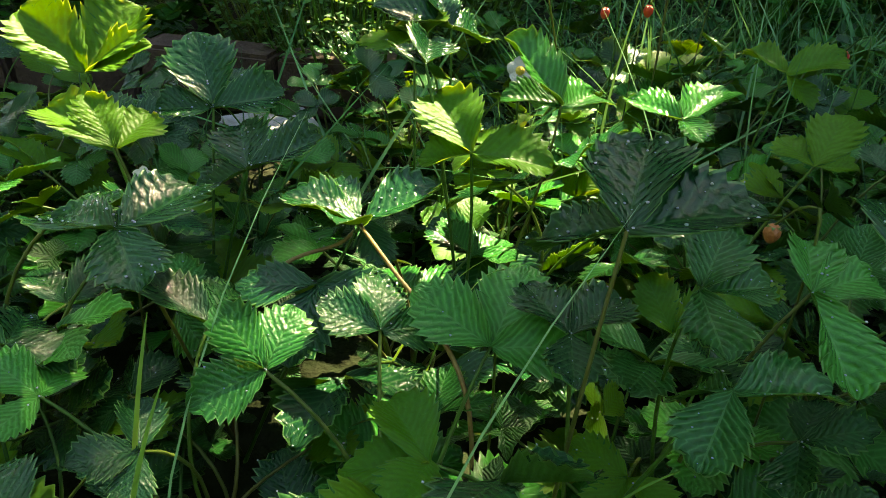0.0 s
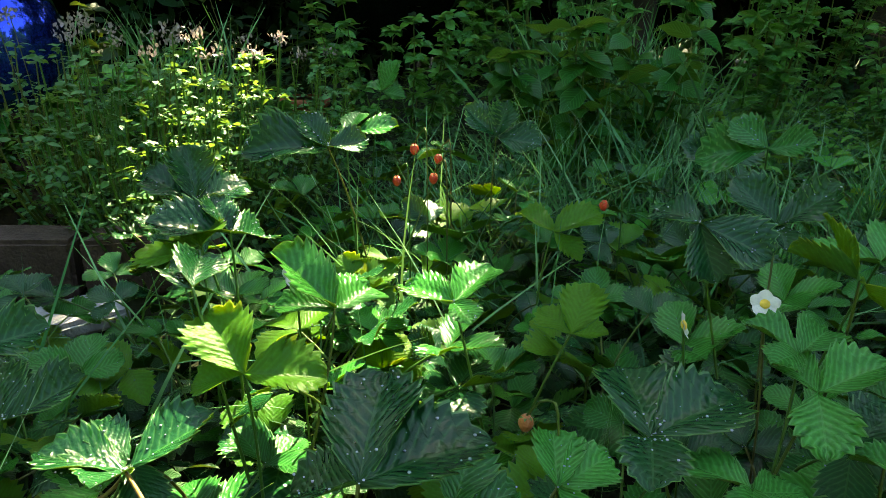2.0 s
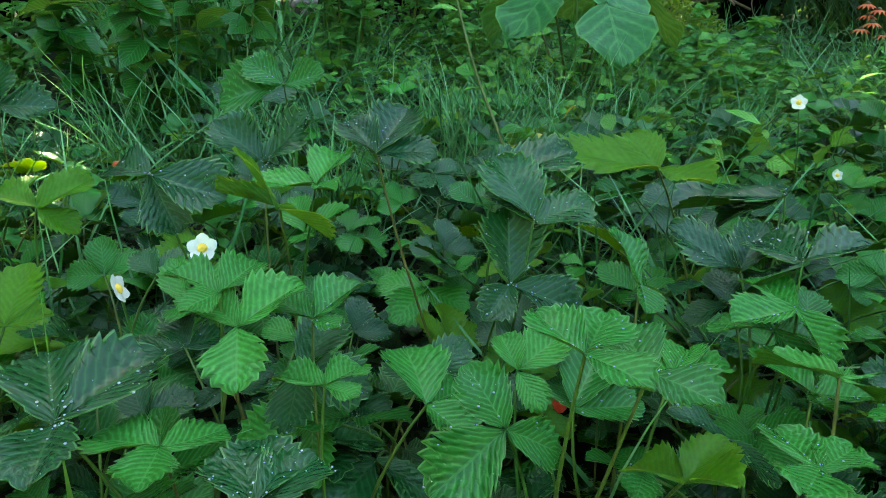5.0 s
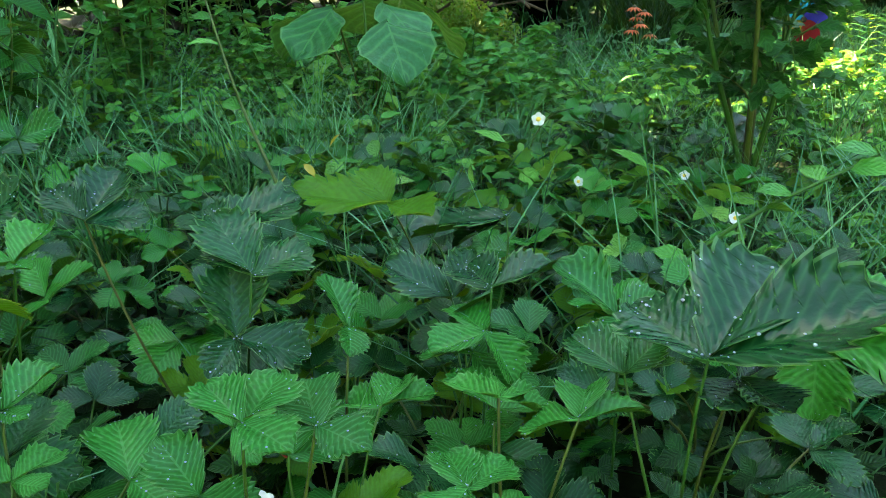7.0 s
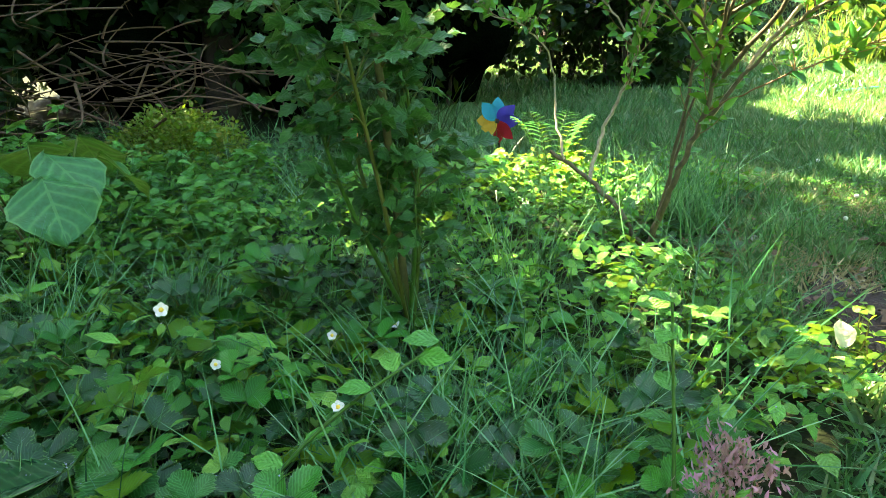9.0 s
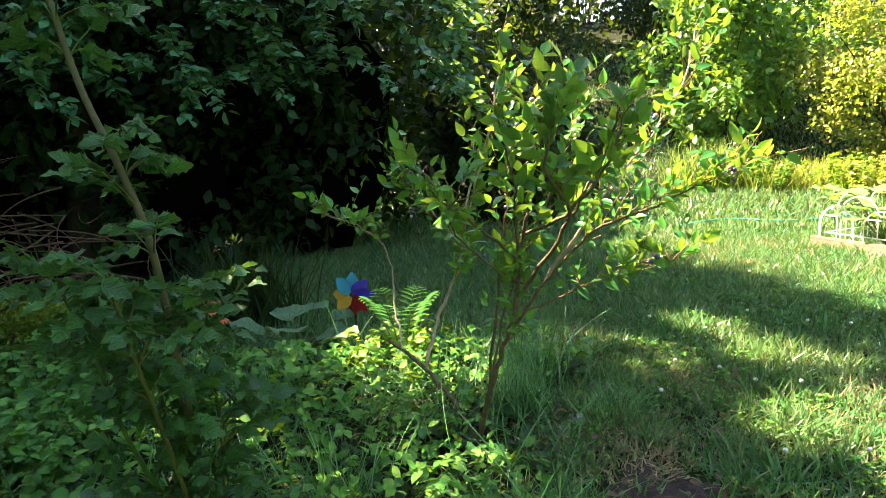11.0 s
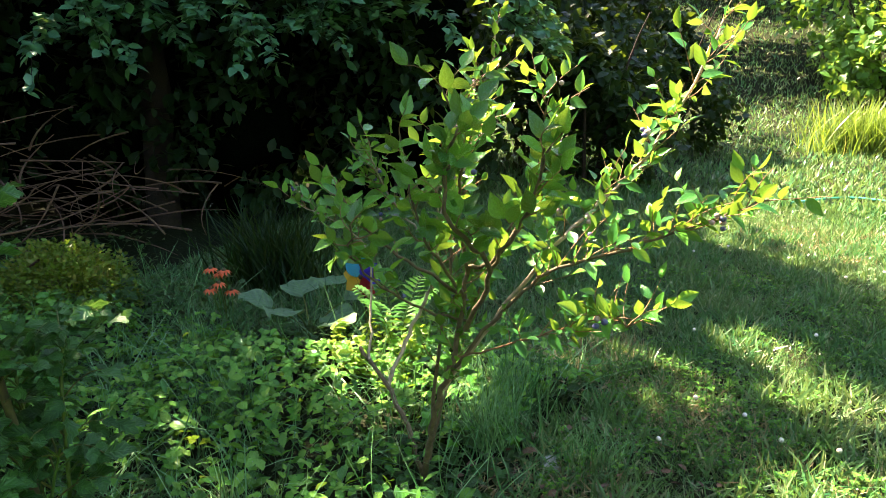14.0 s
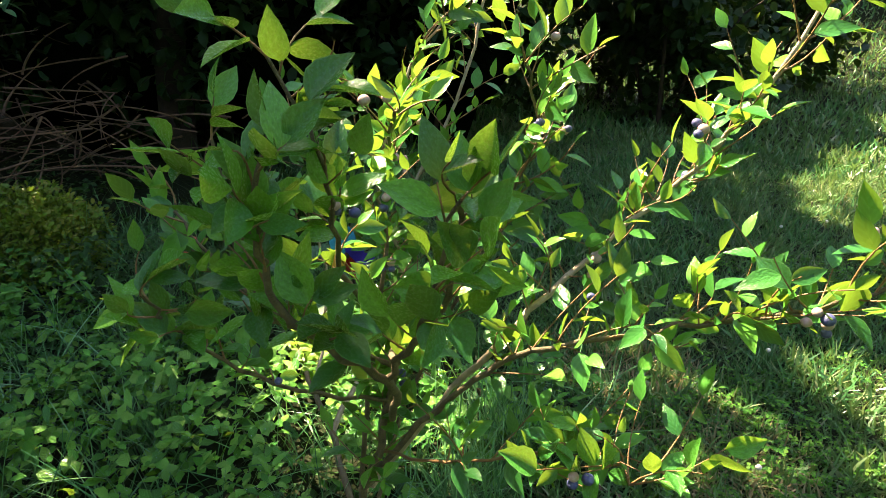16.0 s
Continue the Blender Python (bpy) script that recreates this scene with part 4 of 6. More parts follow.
def tree(x, y, height, rx, ry, n, mat, label, leaf=0.11, low=0.5, template=LEAF_LOW, category="tree", carve=True, trunk=True, core=False, sprays=0):
    t = empty("tree" if trunk else "shrub", pose(x, y, float(ground_z(x, y))), label, category)
    base = np.array([x, y, float(ground_z(x, y))])
    if trunk:
        line = spline([(0, 0, 0), (0.1, 0.05, height * 0.3), (-0.05, 0.1, height * 0.6), (0.05, 0, height * 0.92)], 5)
        pieces = [tube(line, np.linspace(0.14, 0.03, len(line)), 8)]
        for k in range(9):
            a, h = k * 2.4, height * (0.2 + 0.07 * k)
            end = (math.cos(a) * rx * 0.8, math.sin(a) * ry * 0.8, h + height * 0.12)
            pieces.append(tube(bent((0, 0, h), end, (0, 0, 0.2), 6), np.linspace(0.05, 0.012, 6), 5))
        part("trunk", join(pieces), TRUNK, t)
    else:
        for k in range(7):
            a = k * 2.4
            end = (math.cos(a) * rx * 0.7, math.sin(a) * ry * 0.7, height * (0.45 + 0.05 * k))
            part("branch", tube(bent((math.cos(a) * 0.12, math.sin(a) * 0.12, 0), end, (0, 0, 0.2), 6), np.linspace(0.022, 0.006, 6), 5), TRUNK, t)
    # A made-up solid, coloured near black in place of the shade between branches.
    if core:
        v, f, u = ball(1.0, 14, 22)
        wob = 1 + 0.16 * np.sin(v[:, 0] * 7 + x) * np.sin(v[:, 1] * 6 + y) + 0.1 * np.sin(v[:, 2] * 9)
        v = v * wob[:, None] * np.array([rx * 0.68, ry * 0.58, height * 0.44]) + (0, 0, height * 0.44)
        part("inner_growth", (v, f, u), SHADE_CORE, t, "near-black solid standing in for the shade inside")
    # Outer sprays whose pale colour stands for skylight on the hedge.
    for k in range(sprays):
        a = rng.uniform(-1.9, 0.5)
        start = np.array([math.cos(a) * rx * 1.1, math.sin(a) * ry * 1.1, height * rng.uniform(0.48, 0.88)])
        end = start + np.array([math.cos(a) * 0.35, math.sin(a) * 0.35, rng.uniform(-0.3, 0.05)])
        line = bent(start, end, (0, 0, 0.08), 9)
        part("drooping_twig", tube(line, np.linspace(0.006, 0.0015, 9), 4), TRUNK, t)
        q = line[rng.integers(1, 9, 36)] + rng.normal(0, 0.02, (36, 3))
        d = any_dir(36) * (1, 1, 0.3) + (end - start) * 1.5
        tagged(part("spray", cloud(LEAF_LOW, q, d, up_cone(36, 0.5), rng.uniform(0.055, 0.115, 36)), SKYLIT_SPRAY, t, "blue-green leaves coloured paler as if skylit"), "", "", "", "stuff")
    p = crown_points(n, 0, 0, low + (height - low) / 2, rx, ry, (height - low) / 2)
    p = p[p[:, 2] > 0.04]
    if carve:
        p = p[clear_of_gaps(p + base)]
    al = any_dir(len(p)) + (0, 0, -0.35)
    part("crown", cloud(template, p, al, any_dir(len(p)) * 0.6 + (0, -0.2, 0.8), rng.uniform(0.6, 1.25, len(p)) * leaf), mat, t)["kind"] = "stuff"
    return t


# Trees added so their high crowns, mostly out of view, block the sun.
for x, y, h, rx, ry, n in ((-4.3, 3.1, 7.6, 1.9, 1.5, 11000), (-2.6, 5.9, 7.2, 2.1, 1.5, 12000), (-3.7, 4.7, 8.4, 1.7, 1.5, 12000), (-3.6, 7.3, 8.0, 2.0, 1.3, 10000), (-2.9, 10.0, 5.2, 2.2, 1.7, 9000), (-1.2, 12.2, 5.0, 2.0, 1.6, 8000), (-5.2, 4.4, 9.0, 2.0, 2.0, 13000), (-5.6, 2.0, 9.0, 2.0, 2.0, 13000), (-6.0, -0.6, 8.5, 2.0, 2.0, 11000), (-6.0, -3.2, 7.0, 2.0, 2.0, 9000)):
    tree(x, y, h, rx, ry, n, SHADED_HEDGE, "dark leafy border tree placed to shade the garden", 0.13, 2.6)
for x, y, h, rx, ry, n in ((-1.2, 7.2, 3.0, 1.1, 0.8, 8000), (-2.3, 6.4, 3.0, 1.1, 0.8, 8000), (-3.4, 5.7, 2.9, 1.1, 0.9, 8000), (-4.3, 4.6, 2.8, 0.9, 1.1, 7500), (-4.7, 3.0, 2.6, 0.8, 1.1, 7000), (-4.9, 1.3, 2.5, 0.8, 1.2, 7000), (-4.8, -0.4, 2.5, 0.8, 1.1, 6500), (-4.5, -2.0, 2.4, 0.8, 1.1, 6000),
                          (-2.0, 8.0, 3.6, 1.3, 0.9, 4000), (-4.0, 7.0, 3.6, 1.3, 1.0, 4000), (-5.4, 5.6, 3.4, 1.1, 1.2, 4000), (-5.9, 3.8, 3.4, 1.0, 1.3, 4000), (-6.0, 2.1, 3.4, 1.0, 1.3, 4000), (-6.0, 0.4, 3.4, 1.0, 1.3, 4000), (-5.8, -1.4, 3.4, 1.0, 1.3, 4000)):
    tree(x, y, h, rx, ry, n, SHADED_HEDGE, "dark green border shrub with deep shade in its colour", 0.12, 0.0, category="shrub", trunk=False, core=True, sprays=(64 if x > -3.5 else 14) if y < 7.5 and h < 3.2 else 0)
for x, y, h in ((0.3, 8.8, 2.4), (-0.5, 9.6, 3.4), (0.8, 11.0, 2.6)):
    tree(x, y, h, 1.0, 0.8, 7000, SHADED_HEDGE, "dark green border shrub with deep shade in its colour", 0.11, 0.0, category="shrub", trunk=False)
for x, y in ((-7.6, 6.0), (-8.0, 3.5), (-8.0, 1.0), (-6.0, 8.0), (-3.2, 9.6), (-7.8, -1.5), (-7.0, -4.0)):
    tree(x, y, 3.6, 1.8, 1.8, 4500, SHADED_HEDGE, "dark green border shrub with deep shade in its colour", 0.14, 0.0, category="shrub", trunk=False, core=True)
# Ring of trees added out of view, to cut skylight from the sides.
for x, y in ((4.0, -6.5), (0.0, -7.5), (-4.0, -7.0), (8.0, -5.0), (10.0, -1.0), (10.8, 3.5), (11.5, 8.0)):
    tree(x, y, 8.0, 2.6, 2.6, 3500, RHODO, "unseen leafy tree added to block low skylight", 0.34, 0.2, carve=False)
for x, y, h in ((-6, 24, 9), (-1.5, 27, 10), (3.5, 30, 10), (8, 28, 9), (13, 24, 9), (18, 18, 8)):
    tree(x, y, h, 3.0, 2.2, 6000, SHADED_HEDGE, "large dark tree standing far behind the garden", 0.3, 0.5, carve=False)
# sunny shrubs beyond the lawn
for x, y, h, rx, ry, n, mat, lf in ((6.3, 13.0, 3.2, 1.7, 1.2, 17000, SUNNY, 0.085), (8.6, 12.4, 3.4, 1.7, 1.3, 14000, SUNNY, 0.09), (3.9, 15.0, 3.6, 1.6, 1.3, 6000, RHODO, 0.16), (5.4, 17.0, 4.5, 2.0, 1.5, 6000, RHODO, 0.17), (3.0, 21.0, 3.0, 1.2, 1.2, 3500, SHADED_HEDGE, 0.14), (-0.5, 17.0, 6.0, 2.4, 1.6, 7000, SHADED_HEDGE, 0.16), (-0.6, 21.0, 8.0, 1.9, 1.5, 7000, SHADED_HEDGE, 0.18), (1.5, 24.5, 8.5, 1.7, 1.2, 5000, SHADED_HEDGE, 0.2), (8.5, 19.0, 6.5, 2.6, 1.8, 7000, RHODO, 0.2), (12.5, 14.0, 5.0, 2.4, 2.0, 6000, SUNNY, 0.16)):
    tree(x, y, h, rx, ry, n, mat, "sunlit yellow-green shrub beyond the lawn" if mat is SUNNY else "broad-leaved shrub on the far bank", lf, 0.1, category="shrub", trunk=False, carve=False)


# ---- weeds between the beds ----
def trefoil():
    return join([moved(blade(6, 2, 1.0 if a == 0 else 0.92, 0.66, ovate, 0.25, 0.18, 0.12), pose(0, 0, 0, 6, 0, a)) for a in (0, 82, -82)])


def weed_patch():
    n = 25000
    x = rng.uniform(-2.6, 1.35, n)
    y = rng.uniform(1.9, 4.9, n)
    keep = ~on_lawn(x, y) & ~in_soil(x, y)
    keep &= rng.random(n) < np.where(y < 2.4, 0.5, 1.0)
    open_spot = np.sin(x * 13 + 2 * np.sin(y * 7)) * np.sin(y * 11 + 1) + 0.6 * np.sin(x * 29 + 1) * np.sin(y * 31)
    keep &= rng.random(n) < np.clip(0.85 + 0.6 * open_spot, 0.12, 1.0)
    deep = (y > 4.1 + 0.1 * np.sin(x * 5)) & (x < 0.3)
    keep &= ~deep | (rng.random(n) < 0.35)
    x, y = x[keep], y[keep]
    swell = 0.75 + 0.45 * np.sin(x * 3.3 + 1.0) * np.sin(y * 3.9 + 0.5)
    h = rng.uniform(0.02, 0.24, len(x)) * swell * np.clip(1.15 - 0.7 * np.clip(x - 0.5, 0, 1), 0.3, 2)
    pos = np.column_stack([x, y, ground_z(x, y) + h])
    a = rng.uniform(0, 6.28, len(x))
    al = np.column_stack([np.cos(a), np.sin(a), rng.uniform(-0.5, 0.7, len(x))])
    nm = up_cone(len(x), 0.55)
    kind = rng.random(len(x))
    # Weeds near the hedge, which get the shade-dark leaf colour.
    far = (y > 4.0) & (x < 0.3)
    for low, high, shape, size, name, label in ((0, 0.42, LEAF_MID, (0.018, 0.056), "weeds", "low leafy green weeds filling the bed"), (0.42, 0.78, trefoil(), (0.02, 0.044), "clover_leaved_weeds", "three-lobed wild strawberry leaves among weeds"), (0.78, 1.0, LEAF_NARROW, (0.03, 0.075), "narrow_leaved_weeds", "narrow-leaved green weeds among the bed plants")):
        k = (kind >= low) & (kind < high) & (h > 0.07) & ~far
        thing(name, cloud(shape, pos[k], al[k], nm[k], rng.uniform(*size, k.sum())), WEED, label, "weeds", "", "stuff")
    k = np.flatnonzero((h > 0.12) & ~far)
    k = k[rng.random(len(k)) < 0.22]
    spots = pos[k] + al[k] * rng.uniform(0.005, 0.03, (len(k), 1)) + (0, 0, 0.003)
    thing("dew_drops", cloud(ball(1.0, 3, 5, 0.8), spots, any_dir(len(k)), up_cone(len(k), 0.3), rng.uniform(0.0007, 0.0017, len(k))), DEW, "clear dew drops lying on the weed leaves", "dew", "", "stuff")
    # Low and hedge-side leaves carry their shade as a darker colour.
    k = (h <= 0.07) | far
    thing("low_undergrowth", cloud(LEAF_MID, pos[k], al[k], nm[k], rng.uniform(0.03, 0.06, k.sum())), UNDERGROWTH_SHADE, "low and hedge-side weed leaves coloured dark for shade", "undergrowth", "", "stuff")
    n = 6800
    x, y = rng.uniform(-2.4, 1.15, n), rng.uniform(-1.2, 2.6, n)
    keep = ~((x < -0.5) & (x > -0.95) & (y < 0.5))
    x, y = x[keep], y[keep]
    x, y = np.concatenate([x, rng.uniform(-4.6, -2.2, 2600)]), np.concatenate([y, rng.uniform(-2.2, 5.6, 2600)])
    pos = np.column_stack([x, y, rng.uniform(0.01, 0.11, len(x))])
    a = rng.uniform(0, 6.28, len(x))
    al = np.column_stack([np.cos(a), np.sin(a), rng.uniform(-0.4, 0.5, len(x))])
    thing("bed_undergrowth", cloud(trefoil(), pos, al, up_cone(len(x), 0.4), rng.uniform(0.018, 0.036, len(x))), UNDERGROWTH_SHADE, "small leaves close to the soil coloured dark for shade", "undergrowth", "", "stuff")


weed_patch()


def long_grass():
    n = 17000
    x = np.concatenate([rng.uniform(-1.4, 0.9, n // 2), rng.uniform(-2.4, 1.2, n // 2)])
    y = np.concatenate([rng.uniform(0.3, 2.4, n // 2), rng.uniform(2.0, 4.6, n // 2)])
    patch = np.sin(x * 5 + 1) * np.sin(y * 4 + 2) + rng.normal(0, 0.4, n) > 0.0
    near = ((x > -0.15) & (y < 1.6) & (rng.random(n) < 0.94)) | ((x > -0.7) & (y < 1.7) & (rng.random(n) < 0.6))
    keep = patch & ~near & ~((x < -0.4) & (y < 0.75))
    x, y = x[keep], y[keep]
    s = rng.uniform(0.12, 0.30, len(x))
    pos = np.column_stack([x, y, ground_z(x, y)])
    thing("long_grass", cloud(blade(8, 1, 1.0, 0.021, grassy, 0, 0.9), pos, up_cone(len(x), 0.5), any_dir(len(x)), s), LONGGRASS, "long grass blades growing through the bed", "grass", "", "stuff")


long_grass()


# ---- single plants ----
def leafy_clump(name, x, y, height, radius, n, shape, size, mat, label, category, stems=14, stem_mat=None, lean=0.5):
    """Upright stems with leaves all along them."""
    t = empty(name, pose(x, y, float(ground_z(x, y))), label, category)
    lines, at, al = [], [], []
    for k in range(stems):
        a, d = rng.uniform(0, 6.28), radius * math.sqrt(rng.random())
        end = np.array([math.cos(a) * d, math.sin(a) * d, height * rng.uniform(0.6, 1.0)])
        line = bent(end * (0.35, 0.35, 0), end, (math.cos(a) * 0.03, math.sin(a) * 0.03, 0), 8)
        lines.append(tube(line, np.linspace(0.004, 0.0015, 8) * (0.6 + height), 4))
        for q in range(n // stems):
            u = rng.uniform(0.15, 1.0)
            at.append(line[min(7, int(u * 8))] + rng.normal(0, 0.006, 3))
            b = rng.uniform(0, 6.28)
            al.append((math.cos(b), math.sin(b), rng.uniform(-0.4, 0.6)))
    if stems <= 16:
        for piece in lines:
            part("stem", piece, stem_mat or STALK, t)
    else:
        tagged(part("stems", join(lines), stem_mat or STALK, t), "", "", "", "stuff")
    at, al = np.array(at), np.array(al)
    part("leaves", cloud(shape, at, al, up_cone(len(at), lean), rng.uniform(size * 0.6, size * 1.2, len(at))), mat, t)["kind"] = "stuff"
    return t


ROUND_LEAF = blade(6, 4, 1.0, 0.85, ovate, 0.15, 0.15, ripple=0.04)
borage = leafy_clump("borage", -1.45, 1.62, 0.62, 0.34, 420, LEAF_MID, 0.11, STRAW, "dark leafy borage clump with blue flowers", "borage")
for k in range(7):
    a = k * 0.9
    piece = join([moved(blade(3, 2, 0.014, 0.009, ovate, 0.1, 0.1), pose(0.25 * math.cos(a), 0.25 * math.sin(a), 0.58 + 0.02 * (k % 3), 40, 0, 72 * q)) for q in range(5)])
    part("flower", piece, BLUE_PETAL, borage, "small blue star flower")
leafy_clump("leafy_perennial", -1.75, 2.35, 0.78, 0.38, 1500, LEAF_MID, 0.058, PERENNIAL, "leafy green perennial at the back of the bed", "perennial")
leafy_clump("leafy_perennial", -2.3, 1.15, 0.6, 0.42, 1300, LEAF_MID, 0.054, PERENNIAL, "leafy green perennial at the back of the bed", "perennial")
leafy_clump("leafy_perennial", -2.75, 1.95, 0.92, 0.5, 1500, LEAF_MID, 0.07, PERENNIAL, "tall leafy perennial at the back of the bed", "perennial")
# Takes the shade-dark hedge colour instead of the perennial green.
leafy_clump("leafy_perennial", -3.3, 0.6, 0.6, 0.5, 420, LEAF_NARROW, 0.10, SHADED_HEDGE, "leafy perennial coloured dark as if in deep shade", "perennial")
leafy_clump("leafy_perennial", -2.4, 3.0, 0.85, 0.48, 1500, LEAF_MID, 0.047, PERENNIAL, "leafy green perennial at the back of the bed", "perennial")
leafy_clump("leafy_perennial", -3.0, 4.0, 0.7, 0.5, 420, LEAF_MID, 0.09, SHADED_HEDGE, "leafy perennial coloured dark as if in deep shade", "perennial")
leafy_clump("leafy_perennial", -1.2, 2.75, 0.42, 0.4, 1050, LEAF_MID, 0.047, PERENNIAL, "bushy green weed with toothed leaves", "weed")
leafy_clump("leafy_perennial", -1.5, 3.05, 0.52, 0.35, 1050, LEAF_MID, 0.054, PERENNIAL, "bushy green weed with toothed leaves", "weed")
leafy_clump("leafy_perennial", -0.9, 3.35, 0.36, 0.35, 1050, LEAF_MID, 0.055, PERENNIAL, "bushy green weed with toothed leaves", "weed")
leafy_clump("leafy_perennial", -0.5, 2.9, 0.3, 0.35, 1050, LEAF_MID, 0.05, PERENNIAL, "bushy green weed with toothed leaves", "weed")
leafy_clump("leafy_perennial", -1.9, 0.55, 0.3, 0.35, 1050, LEAF_MID, 0.047, PERENNIAL, "leafy green perennial at the back of the bed", "perennial")
for x, y, h in ((-0.86, 0.46, 0.47), (-1.15, 0.62, 0.45), (-1.1, 0.25, 0.48)):
    herb = leafy_clump("oregano", x, y, h, 0.25, 2600, LEAF_LOW, 0.02, HERB, "bushy oregano with small leaves and pale flower heads", "herb", 46)
    for k in range(9):
        a, d = k * 2.4, 0.22 * math.sqrt((k + 0.5) / 9)
        p = np.array([math.cos(a) * d, math.sin(a) * d, h * (0.98 + 0.05 * (k % 3))])
        part("stalk", tube(bent(p * (0.5, 0.5, 0), p, (0, 0, 0.02), 6), 0.0012, 4), STALK, herb)
        q = rng.normal(0, 1, (26, 3)) * (0.012, 0.012, 0.007) + p
        part("flower_head", cloud(LEAF_LOW, q, up_cone(26, 0.8), any_dir(26), rng.uniform(0.006, 0.011, 26)), HERB_BLOOM, herb, "pale pinkish flower head")["kind"] = "stuff"
for x, y, h, m in ((-1.15, -0.22, 0.3, STRAW), (-1.5, -0.5, 0.4, STRAW), (-1.65, 0.15, 0.4, WEED), (-1.9, -0.9, 0.5, WEED), (-1.2, -0.75, 0.3, WEED), (-2.2, -0.2, 0.5, SHADED_HEDGE)):
    leafy_clump("broad_leaved_weed", x, y, h, 0.3, 420, ROUND_LEAF, 0.07, m, "dark broad-leaved weed behind the edging blocks", "weed")
# Weeds at the sun pools, their sunlit tint painted in.
leafy_clump("weed", 0.42, 4.08, 0.24, 0.26, 420, LEAF_LOW, 0.05, LIT_WEED, "weeds coloured yellow-green as if sunlit beside the bush", "weed", 24)
leafy_clump("weed", 1.3, 2.75, 0.15, 0.22, 420, LEAF_LOW, 0.03, LIT_WEED, "weeds coloured yellow-green as if sunlit on the bed edge", "weed", 22)


def low_mound(x, y, r, h, n):
    t = empty("mounded_shrub", pose(x, y, 0), "low bronze-green mounded shrub with fine foliage", "shrub")
    d = any_dir(n)
    d[:, 2] = np.abs(d[:, 2])
    p = d * rng.uniform(0.55, 1.0, (n, 1)) * (r, r * 0.8, h)
    p *= (1 + 0.1 * np.sin(d[:, :1] * 9) * np.sin(d[:, 1:2] * 8))
    part("foliage", cloud(LEAF_LOW, p, d + any_dir(n) * 0.9, up_cone(n, 0.6), rng.uniform(0.016, 0.034, n)), MOSS, t)
    lines = [tube(bent((0, 0, 0), q * 0.9, (0, 0, 0.03), 5), np.linspace(0.006, 0.002, 5), 4) for q in p[:40]]
    for piece in lines[:14]:
        part("stem", piece, BARK, t)


low_mound(-1.62, 4.2, 0.44, 0.38, 9000)


def brush_pile():
    t = empty("brush_pile", pose(-2.4, 4.7, 0), "heap of dry bare sticks and brambles", "brush pile")
    for k in range(90):
        c = rng.normal(0, 1, 3) * (0.5, 0.4, 0.22) + (0, 0, 0.42)
        c[2] = np.clip(c[2], 0.06, 0.95)
        d = any_dir(1)[0] * (1, 1, 0.35) * rng.uniform(0.25, 0.6)
        a, b = c - d, c + d
        a[2], b[2] = max(a[2], 0.02), max(b[2], 0.02)
        part("stick", tube(bent(a, b, any_dir(1)[0] * 0.07, 7), np.linspace(0.007, 0.002, 7) * rng.uniform(0.6, 1.3), 5), STICK, t)


brush_pile()


def tomato_plant(x, y):
    t = empty("tomato_plant", pose(x, y, 0), "tall tomato plant with lobed green leaves on a thick stem", "tomato plant")
    stems = [[(0, 0, 0), (-0.02, 0, 0.4), (-0.045, -0.03, 0.86), (-0.10, -0.03, 1.05), (-0.16, -0.03, 1.2), (-0.2, -0.03, 1.35), (-0.25, -0.03, 1.6)], [(0, 0, 0.03), (0.02, 0.04, 0.35), (-0.02, 0.1, 0.62), (-0.04, 0.15, 0.75)], [(0, 0, 0.1), (-0.1, -0.1, 0.45), (-0.14, -0.14, 0.7), (-0.2, -0.16, 0.88)], [(0, 0, 0.05), (0.0, -0.1, 0.4), (-0.02, -0.17, 0.7), (-0.03, -0.2, 0.86)], [(0, 0, 0.08), (-0.12, 0.06, 0.4), (-0.2, 0.12, 0.6), (-0.26, 0.1, 0.74)], [(0, 0, 0.1), (0.03, -0.02, 0.3), (0.03, 0.0, 0.42), (0.04, 0.03, 0.52)]]
    at, al, twigs = [], [], []
    for k, pts in enumerate(stems):
        line = spline(pts, 7)
        part("stem", tube(line, np.linspace(0.010 if k == 0 else 0.006, 0.006 if k == 0 else 0.003, len(line)), 7), TOMATO_STEM if k == 0 else STALK, t, "thick brownish stem" if k == 0 else "")
        for q in range(5, len(line), 2 if k else 3):
            if k == 0 and line[q, 2] > 1.12 and rng.random() < 0.4:
                continue
            for _ in range(4 if line[q, 2] > 0.5 else 2):
                a = rng.uniform(0, 6.28)
                d = np.array([math.cos(a), math.sin(a), rng.uniform(-0.3, 0.9)])
                ln = rng.uniform(0.06, 0.135)
                tl = bent(line[q], line[q] + d * ln, (0, 0, 0.025), 6)
                twigs.append(tube(tl, np.linspace(0.0025, 0.001, 6), 4))
                for u in (2, 3, 4, 5):
                    for s in (-1, 1) if u < 5 else (0,):
                        at.append(tl[u])
                        al.append(d * (0.6 if s else 1) + s * np.cross(d, (0, 0, 1)) + (0, 0, -0.15))
    for piece in twigs:
        part("leaf_stalk", piece, STALK, t)
    at, al = np.array(at), np.array(al)
    shape = blade(8, 2, 1.0, 0.62, ovate, 0.25, 0.25, teeth=0.2, ripple=0.05)
    part("leaves", cloud(shape, at, al + any_dir(len(at)) * 0.35, up_cone(len(at), 1.0), rng.uniform(0.03, 0.062, len(at))), TOMATO, t)


tomato_plant(0.39, 2.60)


